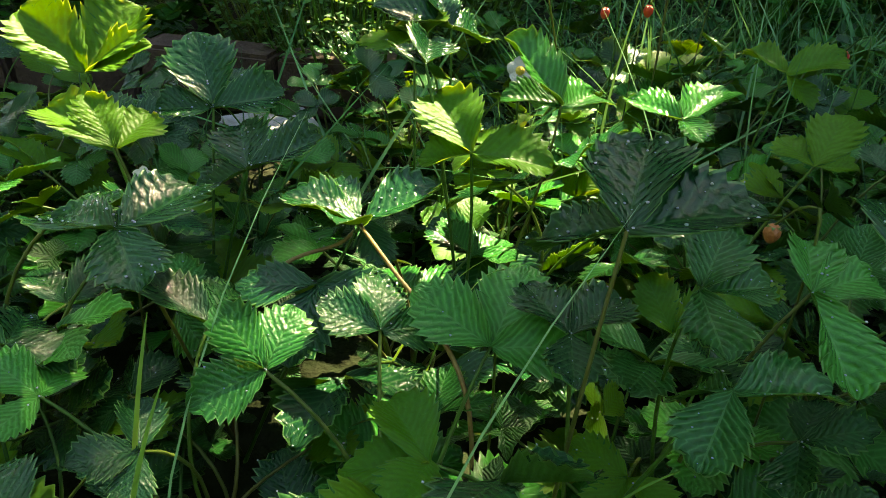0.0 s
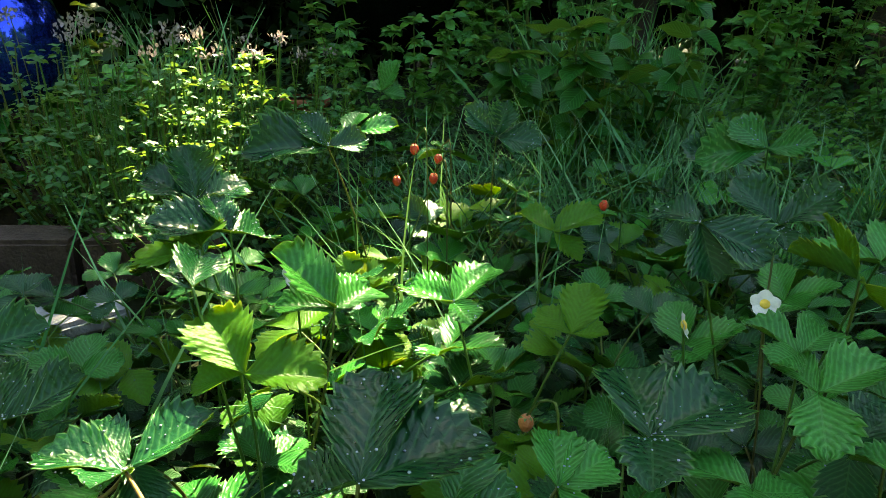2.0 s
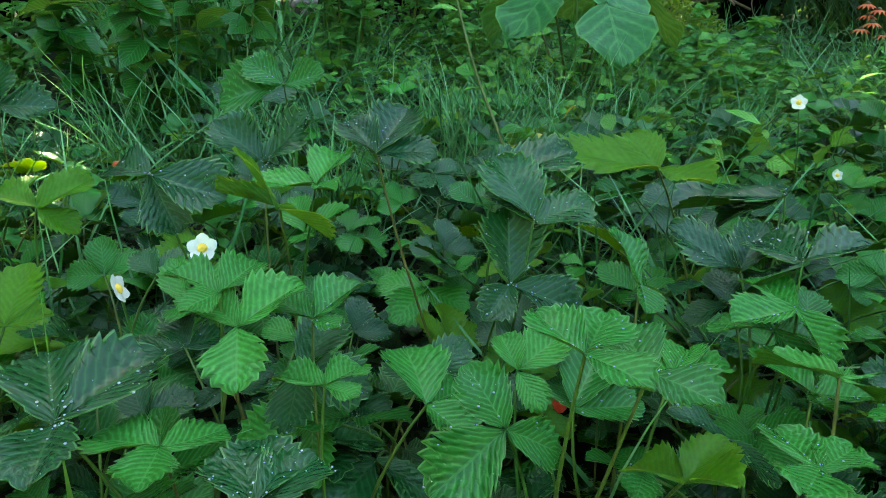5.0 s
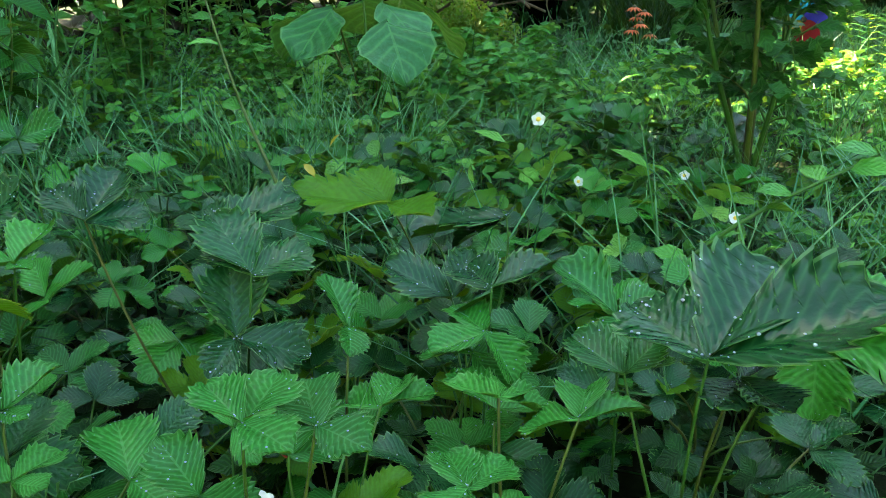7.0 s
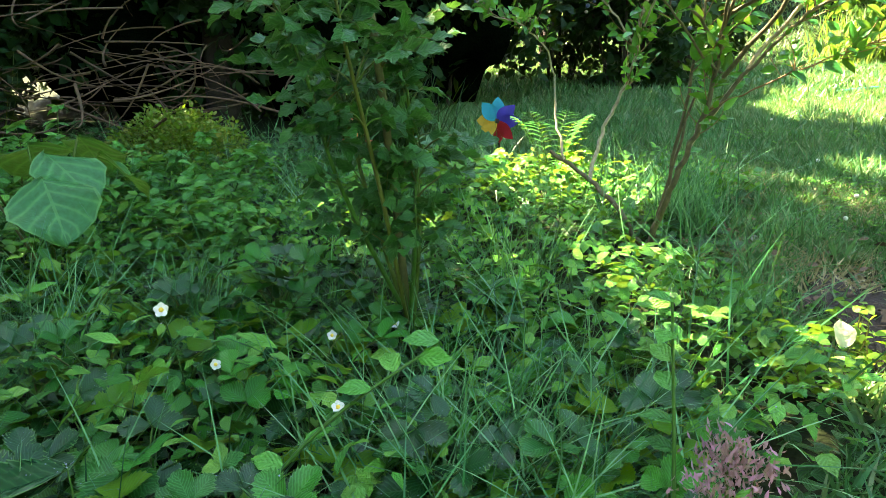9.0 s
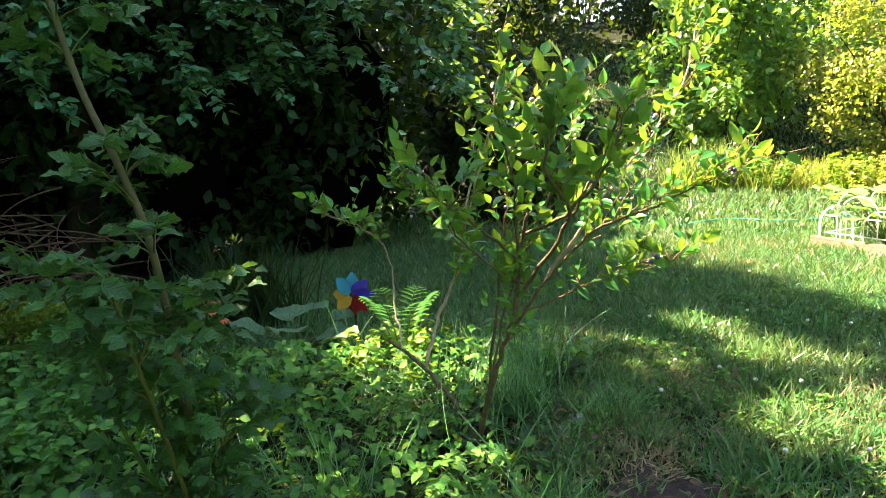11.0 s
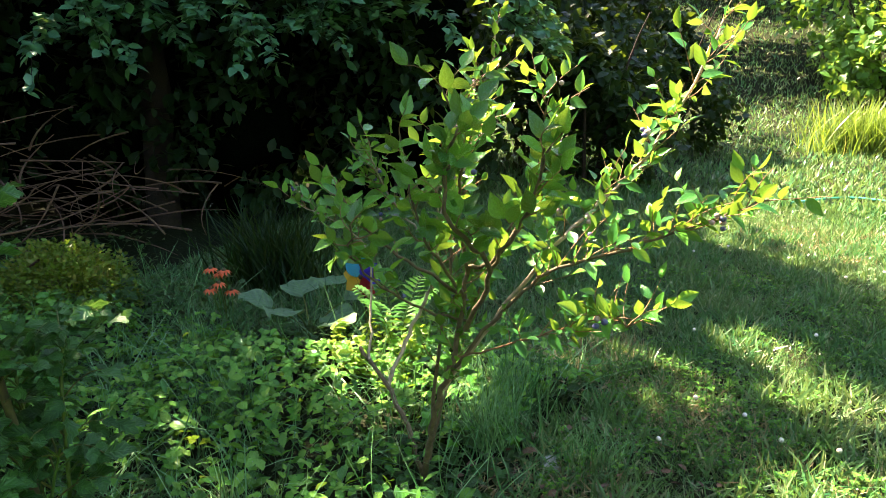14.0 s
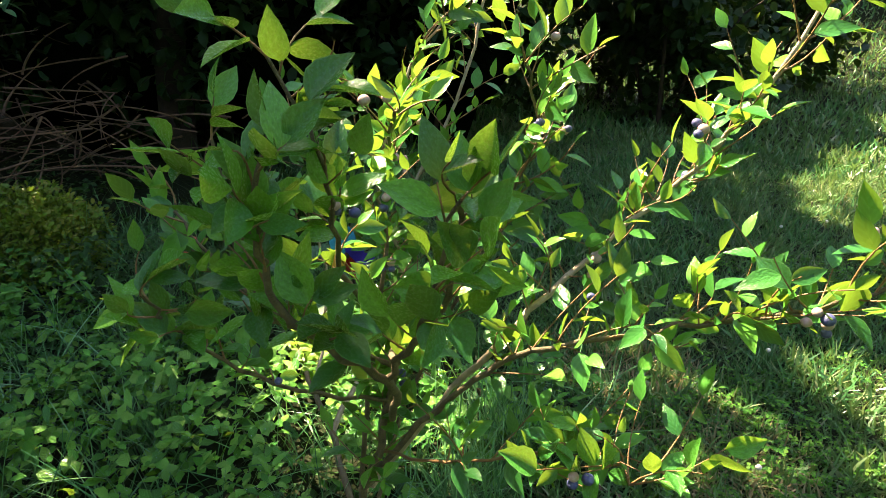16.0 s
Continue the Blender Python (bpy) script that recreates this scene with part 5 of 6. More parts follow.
def pinwheel():
    t = empty("pinwheel", pose(0.105, 4.46, 0), "toy pinwheel with teal, violet, red and yellow vanes", "pinwheel")
    part("stick", tube([(0, 0.02, 0), (0, 0.02, 0.15), (0, 0.02, 0.31)], 0.006, 8), DARK_STEM, t, "thin black stick")
    hub = ball(0.013, 6, 12)
    part("hub", (hub[0] + (0, -0.012, 0.3), hub[1], hub[2]), DARK_STEM, t)
    for k, (a, b) in enumerate((((0.0, 0.30, 0.48), (0.01, 0.38, 0.56)), ((0.05, 0.03, 0.45), (0.09, 0.05, 0.55)), ((0.42, 0.01, 0.03), (0.52, 0.02, 0.04)), ((0.78, 0.40, 0.03), (0.82, 0.50, 0.08)))):
        m = leaf_material("pinwheel_vane_" + ("teal", "violet", "red", "yellow")[k], [a, b], through_light=0.35, glow=b, rough=0.35, grain=15)
        lobes = [moved(blade(8, 4, 0.115, 0.075, ovate, 0.1, 0.15), pose(0, 0, 0, 0, 0, s)) for s in (-20, 22)]
        piece = join(lobes)
        turn = pose(0, -0.012, 0.3, 90, 0, 0) @ pose(0, 0, 0, 0, 18, 18 - 90 * k)
        part("vane", moved(piece, turn), m, t, ("teal", "violet-blue", "red", "yellow")[k] + " plastic vane")


pinwheel()


def squash_leaves(x, y, n, spread, size, label, lift=0.0):
    t = empty("squash_plant", pose(x, y, 0), label, "squash plant")
    for k in range(n):
        a, d = k * 2.4, spread * math.sqrt((k + 0.5) / n)
        p = (math.cos(a) * d, math.sin(a) * d, rng.uniform(0.10, 0.19) * (2.3 if n > 10 else 1) + lift)
        part("leaf", moved(blade(10, 6, size, size * 1.05, ovate, 0.12, 0.1, 0.03, ripple=0.012), pose(*p, rng.uniform(5, 25) - (55 if lift else 0), rng.uniform(-10, 10), math.degrees(a) - 90)), (BROAD_LEAF if lift else GREY_LEAF) if n < 10 else PALE_LEAF, t)
        part("stalk", tube(bent((0, 0, 0), p, (0, 0, 0.03), 6), np.linspace(0.005, 0.003, 6), 5), STALK, t)


squash_leaves(-0.8, 2.66, 7, 0.26, 0.21, "squash plant with broad dark green leaves", 0.3)
squash_leaves(-0.12, 4.33, 7, 0.24, 0.19, "squash plant with large grey-green leaves")


def cone_flowers(x, y):
    t = empty("coneflower", pose(x, y, 0), "orange-red coneflowers with drooping petals", "flower")
    for k in range(6):
        p = np.array([rng.normal(0, 0.022), rng.normal(0, 0.03), 0.23 + 0.024 * k])
        part("stem", tube(bent((p[0] * 0.3, p[1] * 0.3, 0), p, (0.01, 0, 0), 6), 0.0025, 5), STALK, t)
        head = ball(0.011, 5, 9)
        flower = part("flower_head", (head[0] + p, head[1], head[2]), BARK, t)
        rays = [moved(blade(3, 2, 0.042, 0.014, lance, 0.1, 0.5), pose(*p, 0, 0, a)) for a in range(0, 360, 30)]
        part("petals", join(rays), ORANGE, flower, "orange-red petals")


cone_flowers(-0.53, 4.23)


def fern(x, y):
    t = empty("fern", pose(x, y, 0), "small upright green fern beside the bush", "fern")
    for k in range(6):
        a = k * 1.05 + 0.3
        end = np.array([math.cos(a) * 0.17, math.sin(a) * 0.17, 0.36])
        line = bent((0, 0, 0), end, (0, 0, 0.07), 14)
        at, al, sz = [], [], []
        for q in range(3, 14):
            d = line[q] - line[q - 1]
            d /= np.linalg.norm(d)
            side = np.cross(d, (0, 0, 1))
            side /= np.linalg.norm(side) + 1e-9
            for s in (-1, 1):
                at.append(line[q]), al.append(side * s + d * 0.5), sz.append(0.085 * math.sin(math.pi * (q - 1.5) / 13.5))
        part("stalk", tube(line, np.linspace(0.003, 0.001, 14), 4), STALK, t)
        part("frond", cloud(blade(6, 2, 1.0, 0.3, lance, 0.1, 0.2, teeth=0.3), np.array(at), np.array(al), np.tile((0, 0, 1.0), (len(at), 1)), np.array(sz)), FERN, t)["kind"] = "stuff"


fern(0.42, 4.2)


# ---- stones, blocks, soil ----
def worn_block(w, d, h, seed):
    bm = bmesh.new()
    bmesh.ops.create_cube(bm, size=1)
    for v in bm.verts:
        v.co = Vector((v.co.x * w, v.co.y * d, (v.co.z + 0.5) * h))
    bmesh.ops.bevel(bm, geom=list(bm.edges), offset=0.008, segments=2, affect="EDGES")
    bmesh.ops.subdivide_edges(bm, edges=[e for e in bm.edges if e.calc_length() > 0.05], cuts=3, use_grid_fill=True)
    for v in bm.verts:
        v.co += noise.noise_vector(v.co * 22 + Vector((seed, 0, 0))) * 0.003
    me = bpy.data.meshes.new("block")
    bm.to_mesh(me)
    bm.free()
    return me


def edging():
    for k in range(7):
        me = worn_block(0.11, 0.25 + 0.015 * (k % 2), 0.12, k * 3.0)
        me.materials.append(BRICK)
        ob = new("edging_block", me)
        ob.matrix_world = pose(-0.79 - 0.01 * k, 0.165 - 0.275 * (k - 1), 0.0, rng.uniform(-3, 3), rng.uniform(-3, 3), rng.uniform(-5, 5))
        tagged(ob, "worn dark edging block beside the strawberry bed", "edging block", "edging blocks")
    for x, y, s in ((-0.60, 0.33, 1.0), (1.22, 3.70, 0.45)):
        me = worn_block(0.13, 0.17, 0.03, x * 9)
        me.materials.append(STONE)
        ob = new("flat_stone", me)
        ob.matrix_world = pose(x, y, 0.01, 3, -2, 25)
        ob.scale = (s, s, s)
        tagged(ob, "pale flat stone lying on the bed edge", "stone")


edging()


def soil_patch():
    n, m = 44, 14
    a = np.linspace(0, 2 * np.pi, n, endpoint=False)
    v = [(1.47, 3.15, 0.02)]
    f = []
    for r in range(1, m + 1):
        u = r / m
        wob = 0.8 + 0.22 * np.sin(3 * a + 1) + 0.14 * np.sin(7 * a) + 0.1 * np.sin(11 * a + 2)
        for k in range(n):
            x, y = 1.47 + 0.19 * u * wob[k] * math.cos(a[k]), 3.15 + 0.42 * u * wob[k] * math.sin(a[k])
            z = float(ground_z(x, y)) + 0.012 * (1 - u**3) + 0.01 * noise.noise(Vector((x * 25, y * 25, 0))) - (0.02 if r == m else 0)
            v.append((x, y, z))
    for r in range(1, m):
        for k in range(n):
            f.append((1 + (r - 1) * n + k, 1 + (r - 1) * n + (k + 1) % n, 1 + r * n + (k + 1) % n, 1 + r * n + k))
    for k in range(0, n, 2):
        f.append((0, 1 + k, 1 + (k + 1) % n, 1 + (k + 2) % n))
    ob = new("bare_soil", quick_mesh("bare_soil", v, f, None, (SOIL,)))
    tagged(ob, "patch of bare dark soil at the lawn edge", "soil", "", "structure")
    k = 160
    p = np.column_stack([rng.uniform(1.1, 1.75, k), rng.uniform(2.5, 3.9, k), rng.uniform(0.03, 0.05, k)])
    b = rng.uniform(0, 6.28, k)
    thing("dry_straw", cloud(blade(2, 1, 1.0, 0.03, grassy, 0, 0.1), p, np.column_stack([np.cos(b), np.sin(b), 0 * b]), up_cone(k, 0.2), rng.uniform(0.04, 0.12, k)), STICK, "dry straw scattered over the soil", "straw", "", "stuff")


soil_patch()


# ---- gazing globe ----
def gazing_globe(x, y):
    m, nt, bsdf = nodes_of("blue_mirror_glass")
    n = noise_node(nt, 3, 2)
    link(nt, ramp(nt, n, [(0.3, (0.02, 0.05, 0.5)), (0.7, (0.03, 0.09, 0.7))]), bsdf.inputs["Base Color"])
    bsdf.inputs["Metallic"].default_value, bsdf.inputs["Roughness"].default_value = 0.9, 0.04
    t = empty("gazing_globe", pose(x, y, 0), "shiny dark blue glass gazing globe behind the herbs", "gazing globe")
    v, f, u = ball(0.175, 24, 36)
    part("globe", (v + (0, 0, 0.44), f, u), m, t)
    part("stand", tube([(0, 0, 0), (0, 0, 0.05), (0, 0, 0.1), (0, 0, 0.2), (0, 0, 0.29)], [0.1, 0.07, 0.045, 0.05, 0.075], 16), BRICK, t, "dark clay stand")


gazing_globe(-1.32, -0.01)


# ---- flowers and berries in the bed ----
def white_flower(x, y, z, rx, rz, size=0.013):
    t = empty("strawberry_flower", pose(x, y, 0), "white strawberry flower with a yellow middle", "flower", "strawberry flowers")
    c = Vector((0, 0, z))
    m = pose(0, 0, z, rx, 0, rz)
    for k in range(5):
        part("petal", moved(blade(5, 4, size, size * 0.95, lambda q: max(0.2, math.sin(math.pi * min(1, q * 0.97 + 0.03) ** 1.15) ** 0.6), -0.15, -0.15), m @ pose(0, 0, 0, 0, 0, 72 * k)), PETAL, t)
    v, f, u = ball(size * 0.36, 5, 10, 0.6)
    part("middle", moved((v, f, u), m), YOLK, t, "yellow flower middle")
    part("stem", tube(bent((0.02, 0.01, 0), (0, 0, z), (0.01, 0, 0), 6), 0.0012, 4), STALK, t)


for x, y, z, rx, rz in ((0.076, 1.138, 0.305, 50, 60), (0.067, 1.068, 0.285, 70, 150), (0.25, 1.09, 0.24, 30, 80), (0.34, 1.30, 0.20, 40, 60), (-0.06, 0.73, 0.30, 60, 100), (0.133, 2.109, 0.315, 60, 30), (0.205, 2.139, 0.233, 60, 60), (0.336, 2.33, 0.218, 60, 20), (0.507, 2.04, 0.259, 50, 30), (-0.05, 0.36, 0.2, 50, 90), (0.25, 1.08, 0.235, 60, 140), (0.10, 0.42, 0.2, 70, 60), (0.42, 2.45, 0.2, 60, 10), (0.05, 2.6, 0.22, 60, 30)):
    white_flower(x, y, z if z > 0.28 else z - 0.03, rx, rz, 0.013 if z > 0.28 else 0.010)


def strawberry(x, y, z, mat, label, s=1.0):
    t = empty("strawberry", pose(x, y, 0), label, "strawberry", "strawberries")
    v, f, u = ball(0.011 * s, 8, 12)
    w = 1 - 0.35 * np.clip(-v[:, 2:] / 0.011, 0, 1)
    v = np.column_stack([v[:, :2] * w, v[:, 2] * 1.25]) + (0, 0, z)
    part("fruit", (v, f, u), mat, t)
    cap = [moved(blade(3, 2, 0.011 * s, 0.006 * s, lance, 0, 0.3), pose(0, 0, z + 0.012 * s, 0, 0, a)) for a in range(0, 360, 60)]
    part("leafy_cap", join(cap), STALK, t, "small green leafy cap")["kind"] = "stuff"
    part("stem", tube(spline([(0.035, 0.02, 0), (0.03, 0.015, z), (0.018, 0.008, z + 0.03), (0, 0, z + 0.012 * s)], 4), 0.0011, 4), STALK, t)


for x, y, z in ((-0.457, 0.904, 0.395), (-0.50, 0.95, 0.37), (-0.43, 0.93, 0.355), (-0.36, 1.18, 0.325), (0.30, 1.36, 0.22), (0.36, 0.62, 0.17), (-0.48, 0.88, 0.34)):
    strawberry(x, y, z - 0.055, BERRY, "ripe red strawberry hanging among leaves", 0.65)
for x, y, z in ((0.144, 0.90, 0.262), (0.16, 0.70, 0.17)):
    strawberry(x, y, z - 0.01, BERRY_PALE, "unripe pale orange strawberry hanging among leaves", 0.55)


# ---- stakes and tall stalks ----
def tall_stalks():
    ob = thing("garden_stake", tube(spline([(0.84, 1.71, 0), (0.818, 1.67, 0.18), (0.807, 1.65, 0.27), (0.786, 1.612, 0.44)], 4), 0.0028, 7), DARK_STEM, "thin dark red garden stake in the bed", "stake")
    for pts, label in (([(-0.05, 1.72, 0), (-0.2, 1.78, 0.2), (-0.36, 1.83, 0.36), (-0.55, 1.9, 0.62)], "leaning green flower stalk above the bed"), ([(1.0, 1.98, 0), (0.99, 2.05, 0.2), (0.97, 2.12, 0.42)], "yellow-green flower stalk with small leaves"), ([(0.35, 1.80, 0.0), (0.5, 1.95, 0.22), (0.66, 2.08, 0.34)], "arching grass stalk above the bed")):
        t = empty("flower_stalk", pose(*pts[0]), label, "stalk")
        line = spline(pts, 7) - np.array(pts[0])
        part("stem", tube(line, np.linspace(0.0045, 0.002, len(line)), 6), STALK, t)
        at = line[3:]
        a = rng.uniform(0, 6.28, len(at))
        part("leaves", cloud(LEAF_MID, at, np.column_stack([np.cos(a), np.sin(a), 0.3 + 0 * a]), up_cone(len(at), 0.4), rng.uniform(0.03, 0.06, len(at))), WEED, t)


tall_stalks()


def runners_and_blades():
    """Rusty strawberry runners and single grass blades lying over the low leaves."""
    for pts in ([(0.112, 0.608, 0.217), (0.164, 0.64, 0.21), (0.201, 0.67, 0.195), (0.235, 0.698, 0.15), (0.24, 0.71, 0.0)], [(0.102, 0.607, 0.215), (0.111, 0.591, 0.2), (0.132, 0.552, 0.19), (0.15, 0.52, 0.15), (0.15, 0.5, 0.0)]):
        thing("strawberry_runner", tube(spline(pts, 6), 0.0017, 6), RUNNER, "thin rusty strawberry runner above the soil", "runner", "strawberry runners")
    twig = [(0.93, 1.82, 0.0), (0.953, 1.833, 0.19), (1.031, 1.885, 0.214), (1.116, 1.925, 0.212), (1.2, 1.96, 0.19)]
    line = spline(twig, 6)
    thing("arching_twig", tube(line, np.linspace(0.003, 0.0015, len(line)), 6), RUNNER, "thin reddish twig arching over the bed edge", "twig")
    for root, tip, sag in (((0.312, 0.484, 0.0), (0.255, 0.506, 0.228), 0.02), ((0.387, 0.505, 0.0), (0.318, 0.542, 0.235), 0.03), ((0.138, 0.644, 0.0), (0.173, 0.716, 0.225), 0.05), ((0.134, 0.60, 0.0), (0.133, 0.713, 0.213), 0.04), ((0.262, 0.745, 0.0), (0.332, 0.796, 0.214), 0.02), ((0.1, 0.98, 0.0), (0.065, 1.014, 0.302), 0.01), ((0.105, 0.99, 0.0), (0.085, 1.0, 0.285), 0.01)):
        line = bent(root, tip, (0, 0, sag), 14)
        side = np.cross(np.asarray(tip) - np.asarray(root), (0.3, 0.5, 0.2))
        side = side / np.linalg.norm(side) * 0.0028
        half = np.sqrt(np.linspace(1, 0.01, 14))[:, None]
        v = np.concatenate([line - side * half, line + (0, 0, -0.0006), line + side * half])
        a = np.arange(13)
        q = np.concatenate([np.stack([a, a + 1, a + 15, a + 14], 1), np.stack([a + 14, a + 15, a + 29, a + 28], 1)])
        thing("grass_blade", (v, q, np.zeros((42, 2))), BLADE, "single bright grass blade among strawberry leaves", "grass blade", "grass blades")


runners_and_blades()


# ---- hoop fence and vegetables by the lawn ----
def hoop_fence():
    t = empty("hoop_fence", pose(3.2, 7.25, 0), "low white wire hoop fence round a vegetable bed", "fence")
    d = np.array([0.42, -0.62, 0.0])
    d /= np.linalg.norm(d)
    side = np.array([0.83, 0.56, 0])
    for base, way, count in ((np.zeros(3), d, 10), (np.zeros(3), side, 9)):
        for k in range(count):
            c = base + way * 0.19 * (k + 0.5)
            u = np.linspace(0, np.pi, 13)
            tall = 0.30 if k % 2 else 0.2
            hoop = c + np.column_stack([-way[0] * np.cos(u) * 0.15, -way[1] * np.cos(u) * 0.15, tall + 0.13 * np.sin(u)])
            hoop = np.vstack([hoop[0] * (1, 1, 0), hoop, hoop[-1] * (1, 1, 0)])
            part("hoop", tube(hoop, 0.005, 5), WIRE, t)
    for z in (0.12, 0.26):
        part("rail", tube([d * 0.0 + (0, 0, z), d * 0.5 + (0, 0, z), d * 2.1 + (0, 0, z)], 0.005, 5), WIRE, t)
        part("rail", tube([(0, 0, z), side * 0.8 + (0, 0, z), side * 1.7 + (0, 0, z)], 0.005, 5), WIRE, t)
    me = worn_block(2.6, 0.05, 0.09, 2.0)
    me.materials.append(BOARD)
    ob = new("edging_board", me)
    ob.matrix_world = pose(3.2 + d[0] * 1.2 - 0.03, 7.25 + d[1] * 1.2 - 0.04, 0, 0, 0, math.degrees(math.atan2(d[1], d[0])))
    tagged(ob, "weathered wooden edging board along the vegetable bed", "board")
    squash_leaves(3.62, 7.15, 20, 0.36, 0.17, "leafy vegetables with broad pale green leaves")
    squash_leaves(4.0, 6.6, 20, 0.4, 0.18, "leafy vegetables with broad pale green leaves")
    squash_leaves(3.85, 7.8, 20, 0.45, 0.18, "leafy vegetables with broad pale green leaves")


hoop_fence()
thing("garden_hose", tube(spline([(2.2, 8.2, 0.05), (2.7, 8.6, 0.05), (3.3, 8.4, 0.05), (3.9, 8.7, 0.05)], 8), 0.012, 6), HOSE, "green garden hose lying on the lawn", "hose")


def tall_grass_clump(x, y, n, h, spread, mat, label, width=0.03):
    p = np.column_stack([x + rng.normal(0, spread, n), y + rng.normal(0, spread * 0.6, n), np.zeros(n)])
    p[:, 2] = ground_z(p[:, 0], p[:, 1])
    thing("grass_clump", cloud(blade(5, 1, 1.0, width, grassy, 0, 0.45), p, up_cone(n, 0.28), any_dir(n), rng.uniform(0.6, 1.1, n) * h), mat, label, "grass clump", "", "stuff")


tall_grass_clump(-2.6, 0.1, 150, 0.5, 0.3, LONGGRASS, "clump of tall green grass behind the herbs")
tall_grass_clump(-1.9, 1.9, 380, 0.55, 0.22, LONGGRASS, "tuft of long green grass among the weeds")
tall_grass_clump(-0.75, 4.9, 500, 0.5, 0.16, SHADED_HEDGE, "clump of tall grass by the hedge, coloured dark for shade")
tall_grass_clump(3.2, 12.0, 700, 0.7, 0.25, SWORD, "arching sword-leaved clump by the lawn")
tall_grass_clump(4.4, 11.9, 1300, 0.42, 0.5, SUNNY, "feathery herbs along the lawn edge")
tall_grass_clump(5.8, 11.5, 1200, 0.45, 0.5, SUNNY, "feathery herbs along the lawn edge")
tall_grass_clump(5.5, 8.6, 400, 1.1, 0.2, SWORD, "arching sword-leaved clump behind the vegetables")
for x, y, h, m in ((3.9, 11.6, 0.55, RHODO), (4.7, 11.5, 0.5, LIT_WEED), (5.4, 11.3, 0.6, SUNNY), (6.2, 11.2, 0.65, RHODO), (4.9, 10.6, 0.45, SUNNY), (6.6, 10.4, 0.6, SUNNY)):
    leafy_clump("border_herb", x, y, h, 0.45, 900, LEAF_MID, 0.07, m, "bushy border herb in full sun by the lawn", "herb", 24)
tall_grass_clump(1.0, 3.75, 260, 0.22, 0.06, LONGGRASS, "small clump of chives behind the bush")


# ---- far details ----
def far_details():
    n, m = 30, 3
    x = np.linspace(-2, 10, n)
    v = np.array([(a, b, float(ground_z(a, b)) + 0.03) for b in (25.0, 26.2, 27.4) for a in x])
    f = [(r * n + k, r * n + k + 1, (r + 1) * n + k + 1, (r + 1) * n + k) for r in range(m - 1) for k in range(n - 1)]
    tagged(new("gravel_drive", quick_mesh("gravel_drive", v, f, None, (GRAVEL,))), "pale gravel drive crossing the far bank", "drive", "", "structure")
    y = 19.5
    t = empty("bird_bath", pose(3.05, y, float(ground_z(3.05, y))), "small white stone bird bath on the far bank", "bird bath")
    part("pedestal", tube([(0, 0, 0), (0, 0, 0.1), (0, 0, 0.3), (0, 0, 0.5)], [0.13, 0.07, 0.06, 0.1], 12), STONE, t)
    part("bowl", tube([(0, 0, 0.5), (0, 0, 0.55), (0, 0, 0.62), (0, 0, 0.56)], [0.08, 0.22, 0.27, 0.02], 16), STONE, t)


far_details()
t = empty("clay_pot", pose(-2.65, 0.72, -0.06), "small broken terracotta pot lying among weeds", "pot")
part("body", tube([(0, 0, 0), (0, 0, 0.1), (0, 0, 0.2), (0, 0, 0.2), (0, 0, 0.02)], [0.07, 0.09, 0.11, 0.1, 0.06], 18), CLAY, t)
part("rim", tube([(0, 0, 0.17), (0, 0, 0.175), (0, 0, 0.205), (0, 0, 0.21)], [0.11, 0.12, 0.12, 0.11], 18), CLAY, t)


def clover_heads():
    head = quick_mesh("flower_head", *ball(0.009, 5, 8, 0.9), (PETAL,))
    for k in range(24):
        x, y = rng.uniform(1.35, 3.2), rng.uniform(3.2, 6.8)
        if not on_lawn(np.array(x), np.array(y)) or in_soil(np.array(x), np.array(y)):
            continue
        t = empty("clover_flower", pose(x, y, float(ground_z(x, y))), "small white clover flower in the lawn", "clover", "clover flowers")
        ob = new("flower_head", head)
        ob.parent = t
        ob.matrix_basis = Matrix.Translation((0, 0, 0.06))
        part("stem", tube([(0, 0, 0), (0.002, 0, 0.03), (0, 0, 0.06)], 0.0012, 4), STALK, t)


clover_heads()


def pink_sedum(x, y):
    t = empty("sedum", pose(x, y, 0), "dusty pink sedum flower heads at the bed edge", "flower")
    for k in range(5):
        p = np.array([rng.normal(0, 0.045), rng.normal(0, 0.03), rng.uniform(0.2, 0.25)])
        part("stem", tube(bent((p[0] * 0.3, p[1] * 0.3, 0), p, (0, 0, 0.01), 5), 0.002, 5), STALK, t)
        n = 110
        q = rng.normal(0, 1, (n, 3)) * (0.02, 0.02, 0.009) + p
        part("flower_head", cloud(LEAF_NARROW, q, up_cone(n, 0.7), any_dir(n), rng.uniform(0.008, 0.016, n)), PINK, t)["kind"] = "stuff"


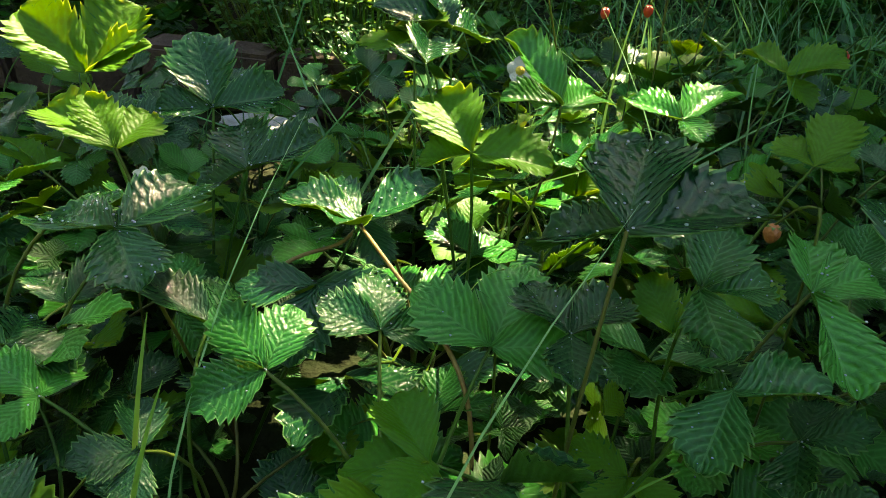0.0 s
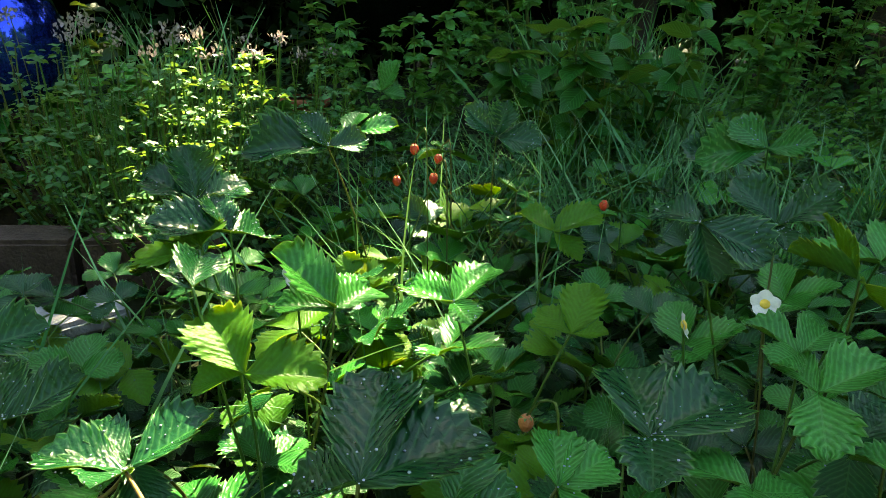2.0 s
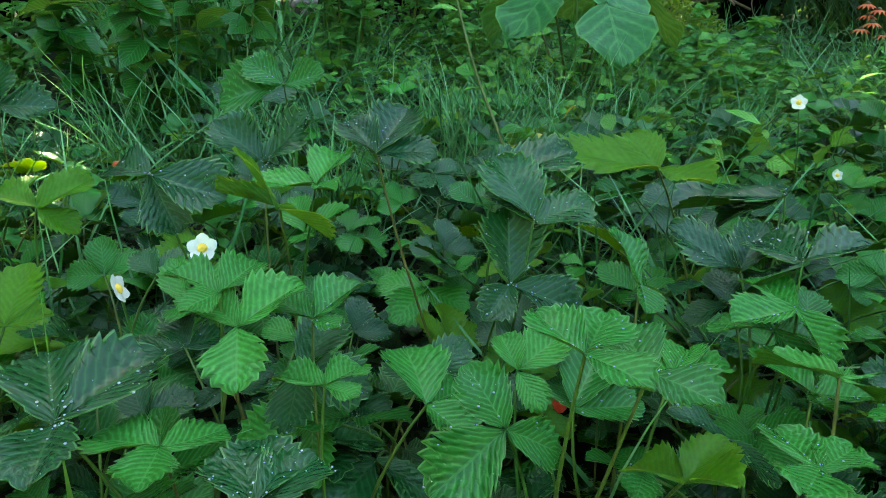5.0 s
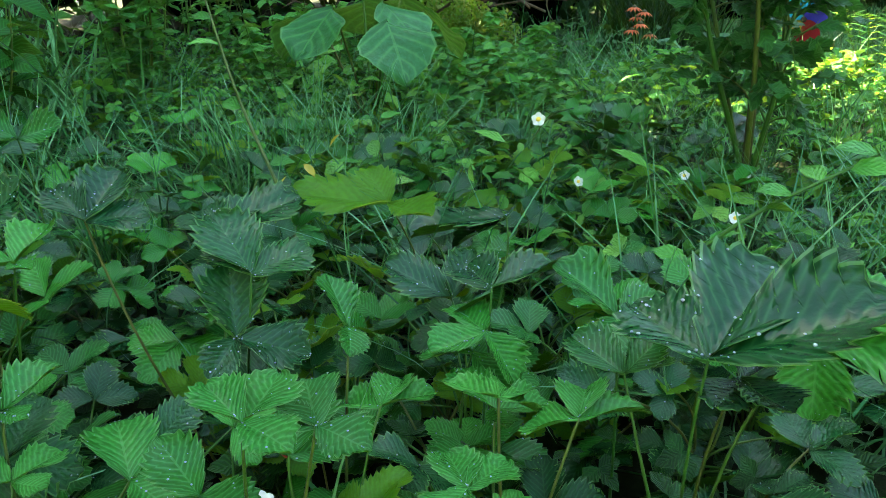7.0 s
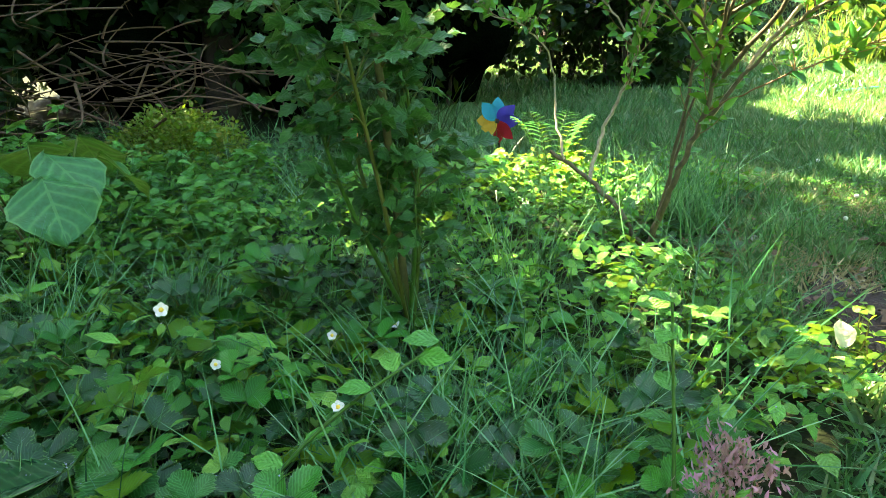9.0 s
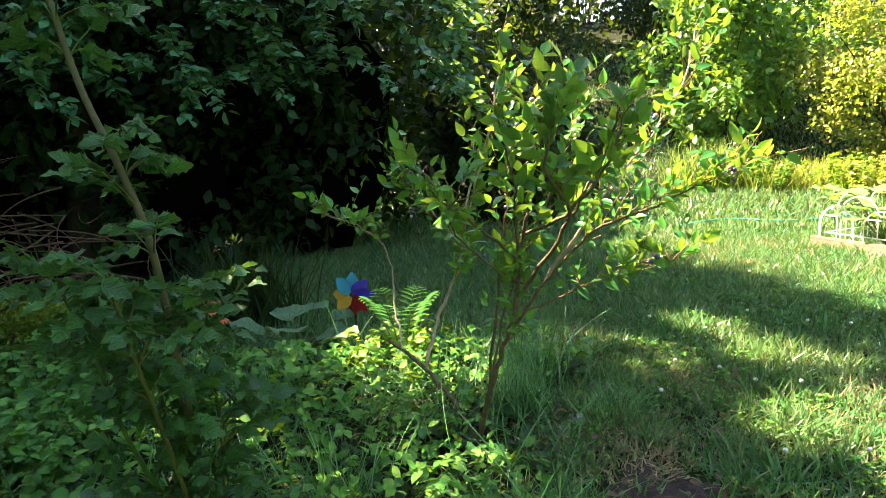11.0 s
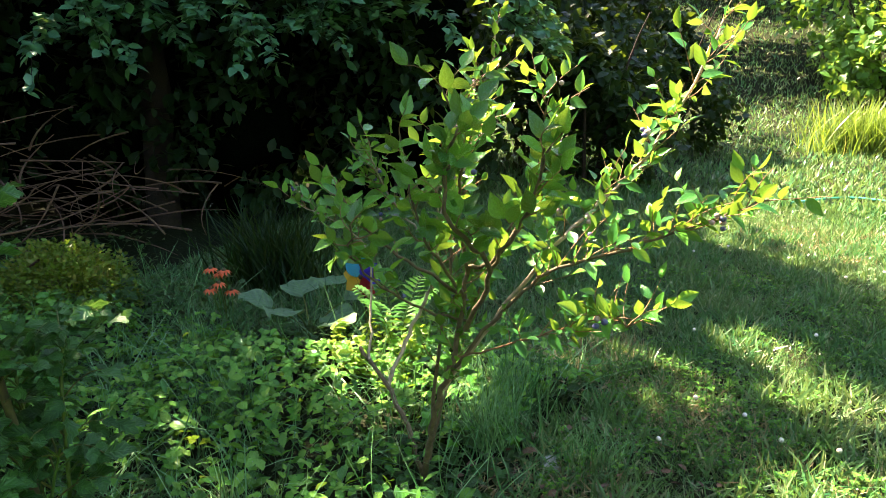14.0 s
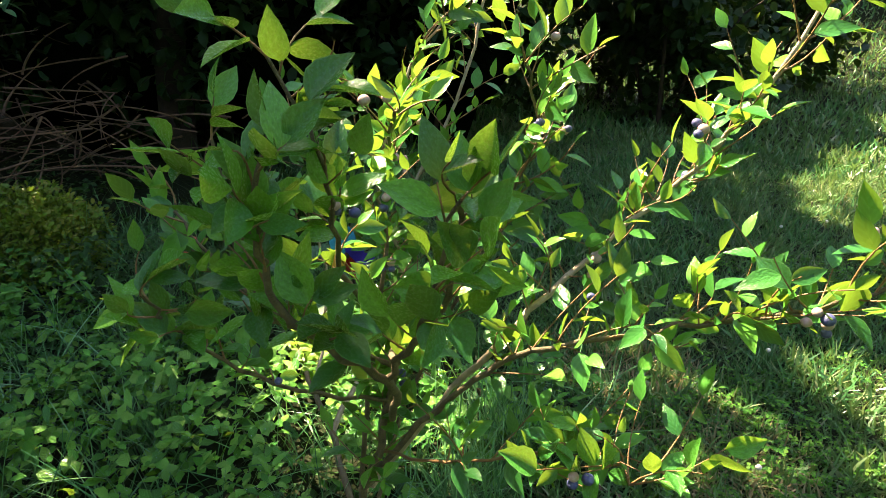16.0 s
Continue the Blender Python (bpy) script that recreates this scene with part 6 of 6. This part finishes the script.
pink_sedum(1.075, 2.03)
thing("pale_leaf", moved(blade(8, 4, 0.06, 0.05, ovate, 0.3, 0.2, ripple=0.004), pose(1.30, 2.66, 0.13, 60, 10, 20)), PALE_PETAL, "cream-coloured curled leaf standing in the weeds", "leaf")
for x, y, z in ((-0.166, 1.81, 0.255), (-0.15, 1.83, 0.235), (-0.19, 1.79, 0.235), (-0.135, 1.875, 0.30)):
    thing("yellow_leaf", moved(blade(6, 3, 0.03, 0.016, ovate, 0.3, 0.2), pose(x, y, z, -40, 20, rng.uniform(0, 360))), YELLOW_LEAF, "small withered yellow leaf caught among stems", "leaf", "yellow leaves")

for cx, cy, r, n in ((2.75, 3.75, 0.55, 2600), (1.12, 4.68, 0.24, 900), (2.4, 7.0, 0.5, 1200), (1.75, 4.1, 0.22, 500), (1.3, 3.5, 0.24, 800), (1.45, 4.35, 0.26, 700)):
    a, d = rng.uniform(0, 6.28, n), r * np.sqrt(rng.random(n))
    x, y = cx + d * np.cos(a) * 1.3, cy + d * np.sin(a)
    thing("dry_grass", cloud(GRASS_SHORT, np.column_stack([x, y, ground_z(x, y)]), up_cone(n, 1.2), any_dir(n), rng.uniform(0.03, 0.07, n)), STRAW_DRY, "worn tan dry grass patch in the lawn", "grass", "", "stuff")


def fallen_litter():
    """Dry leaves and small stones over the bare soil and under the bush."""
    n = 150
    x, y = rng.uniform(0.95, 1.75, n), rng.uniform(2.6, 4.0, n)
    b = rng.uniform(0, 6.28, n)
    pos = np.column_stack([x, y, ground_z(x, y) + rng.uniform(0.02, 0.04, n)])
    thing("dry_leaves", cloud(LEAF_MID, pos, np.column_stack([np.cos(b), np.sin(b), rng.uniform(-0.1, 0.3, n)]), up_cone(n, 0.5), rng.uniform(0.02, 0.045, n)), STICK, "dry brown leaves scattered under the bush", "leaves", "", "stuff")


fallen_litter()
# grass tufts round the bush and in the weeds
for x, y, n, h in ((1.0, 4.0, 260, 0.24), (1.15, 3.05, 160, 0.16), (0.55, 3.0, 150, 0.26), (0.05, 3.55, 160, 0.24), (-0.35, 3.9, 160, 0.26), (-0.15, 2.5, 140, 0.26), (0.6, 2.2, 140, 0.22), (1.35, 3.75, 140, 0.16), (-0.6, 2.0, 160, 0.28), (-0.45, 1.55, 130, 0.26)):
    tall_grass_clump(x, y, n, h, 0.07, LONGGRASS, "tuft of long green grass among the weeds", 0.024)
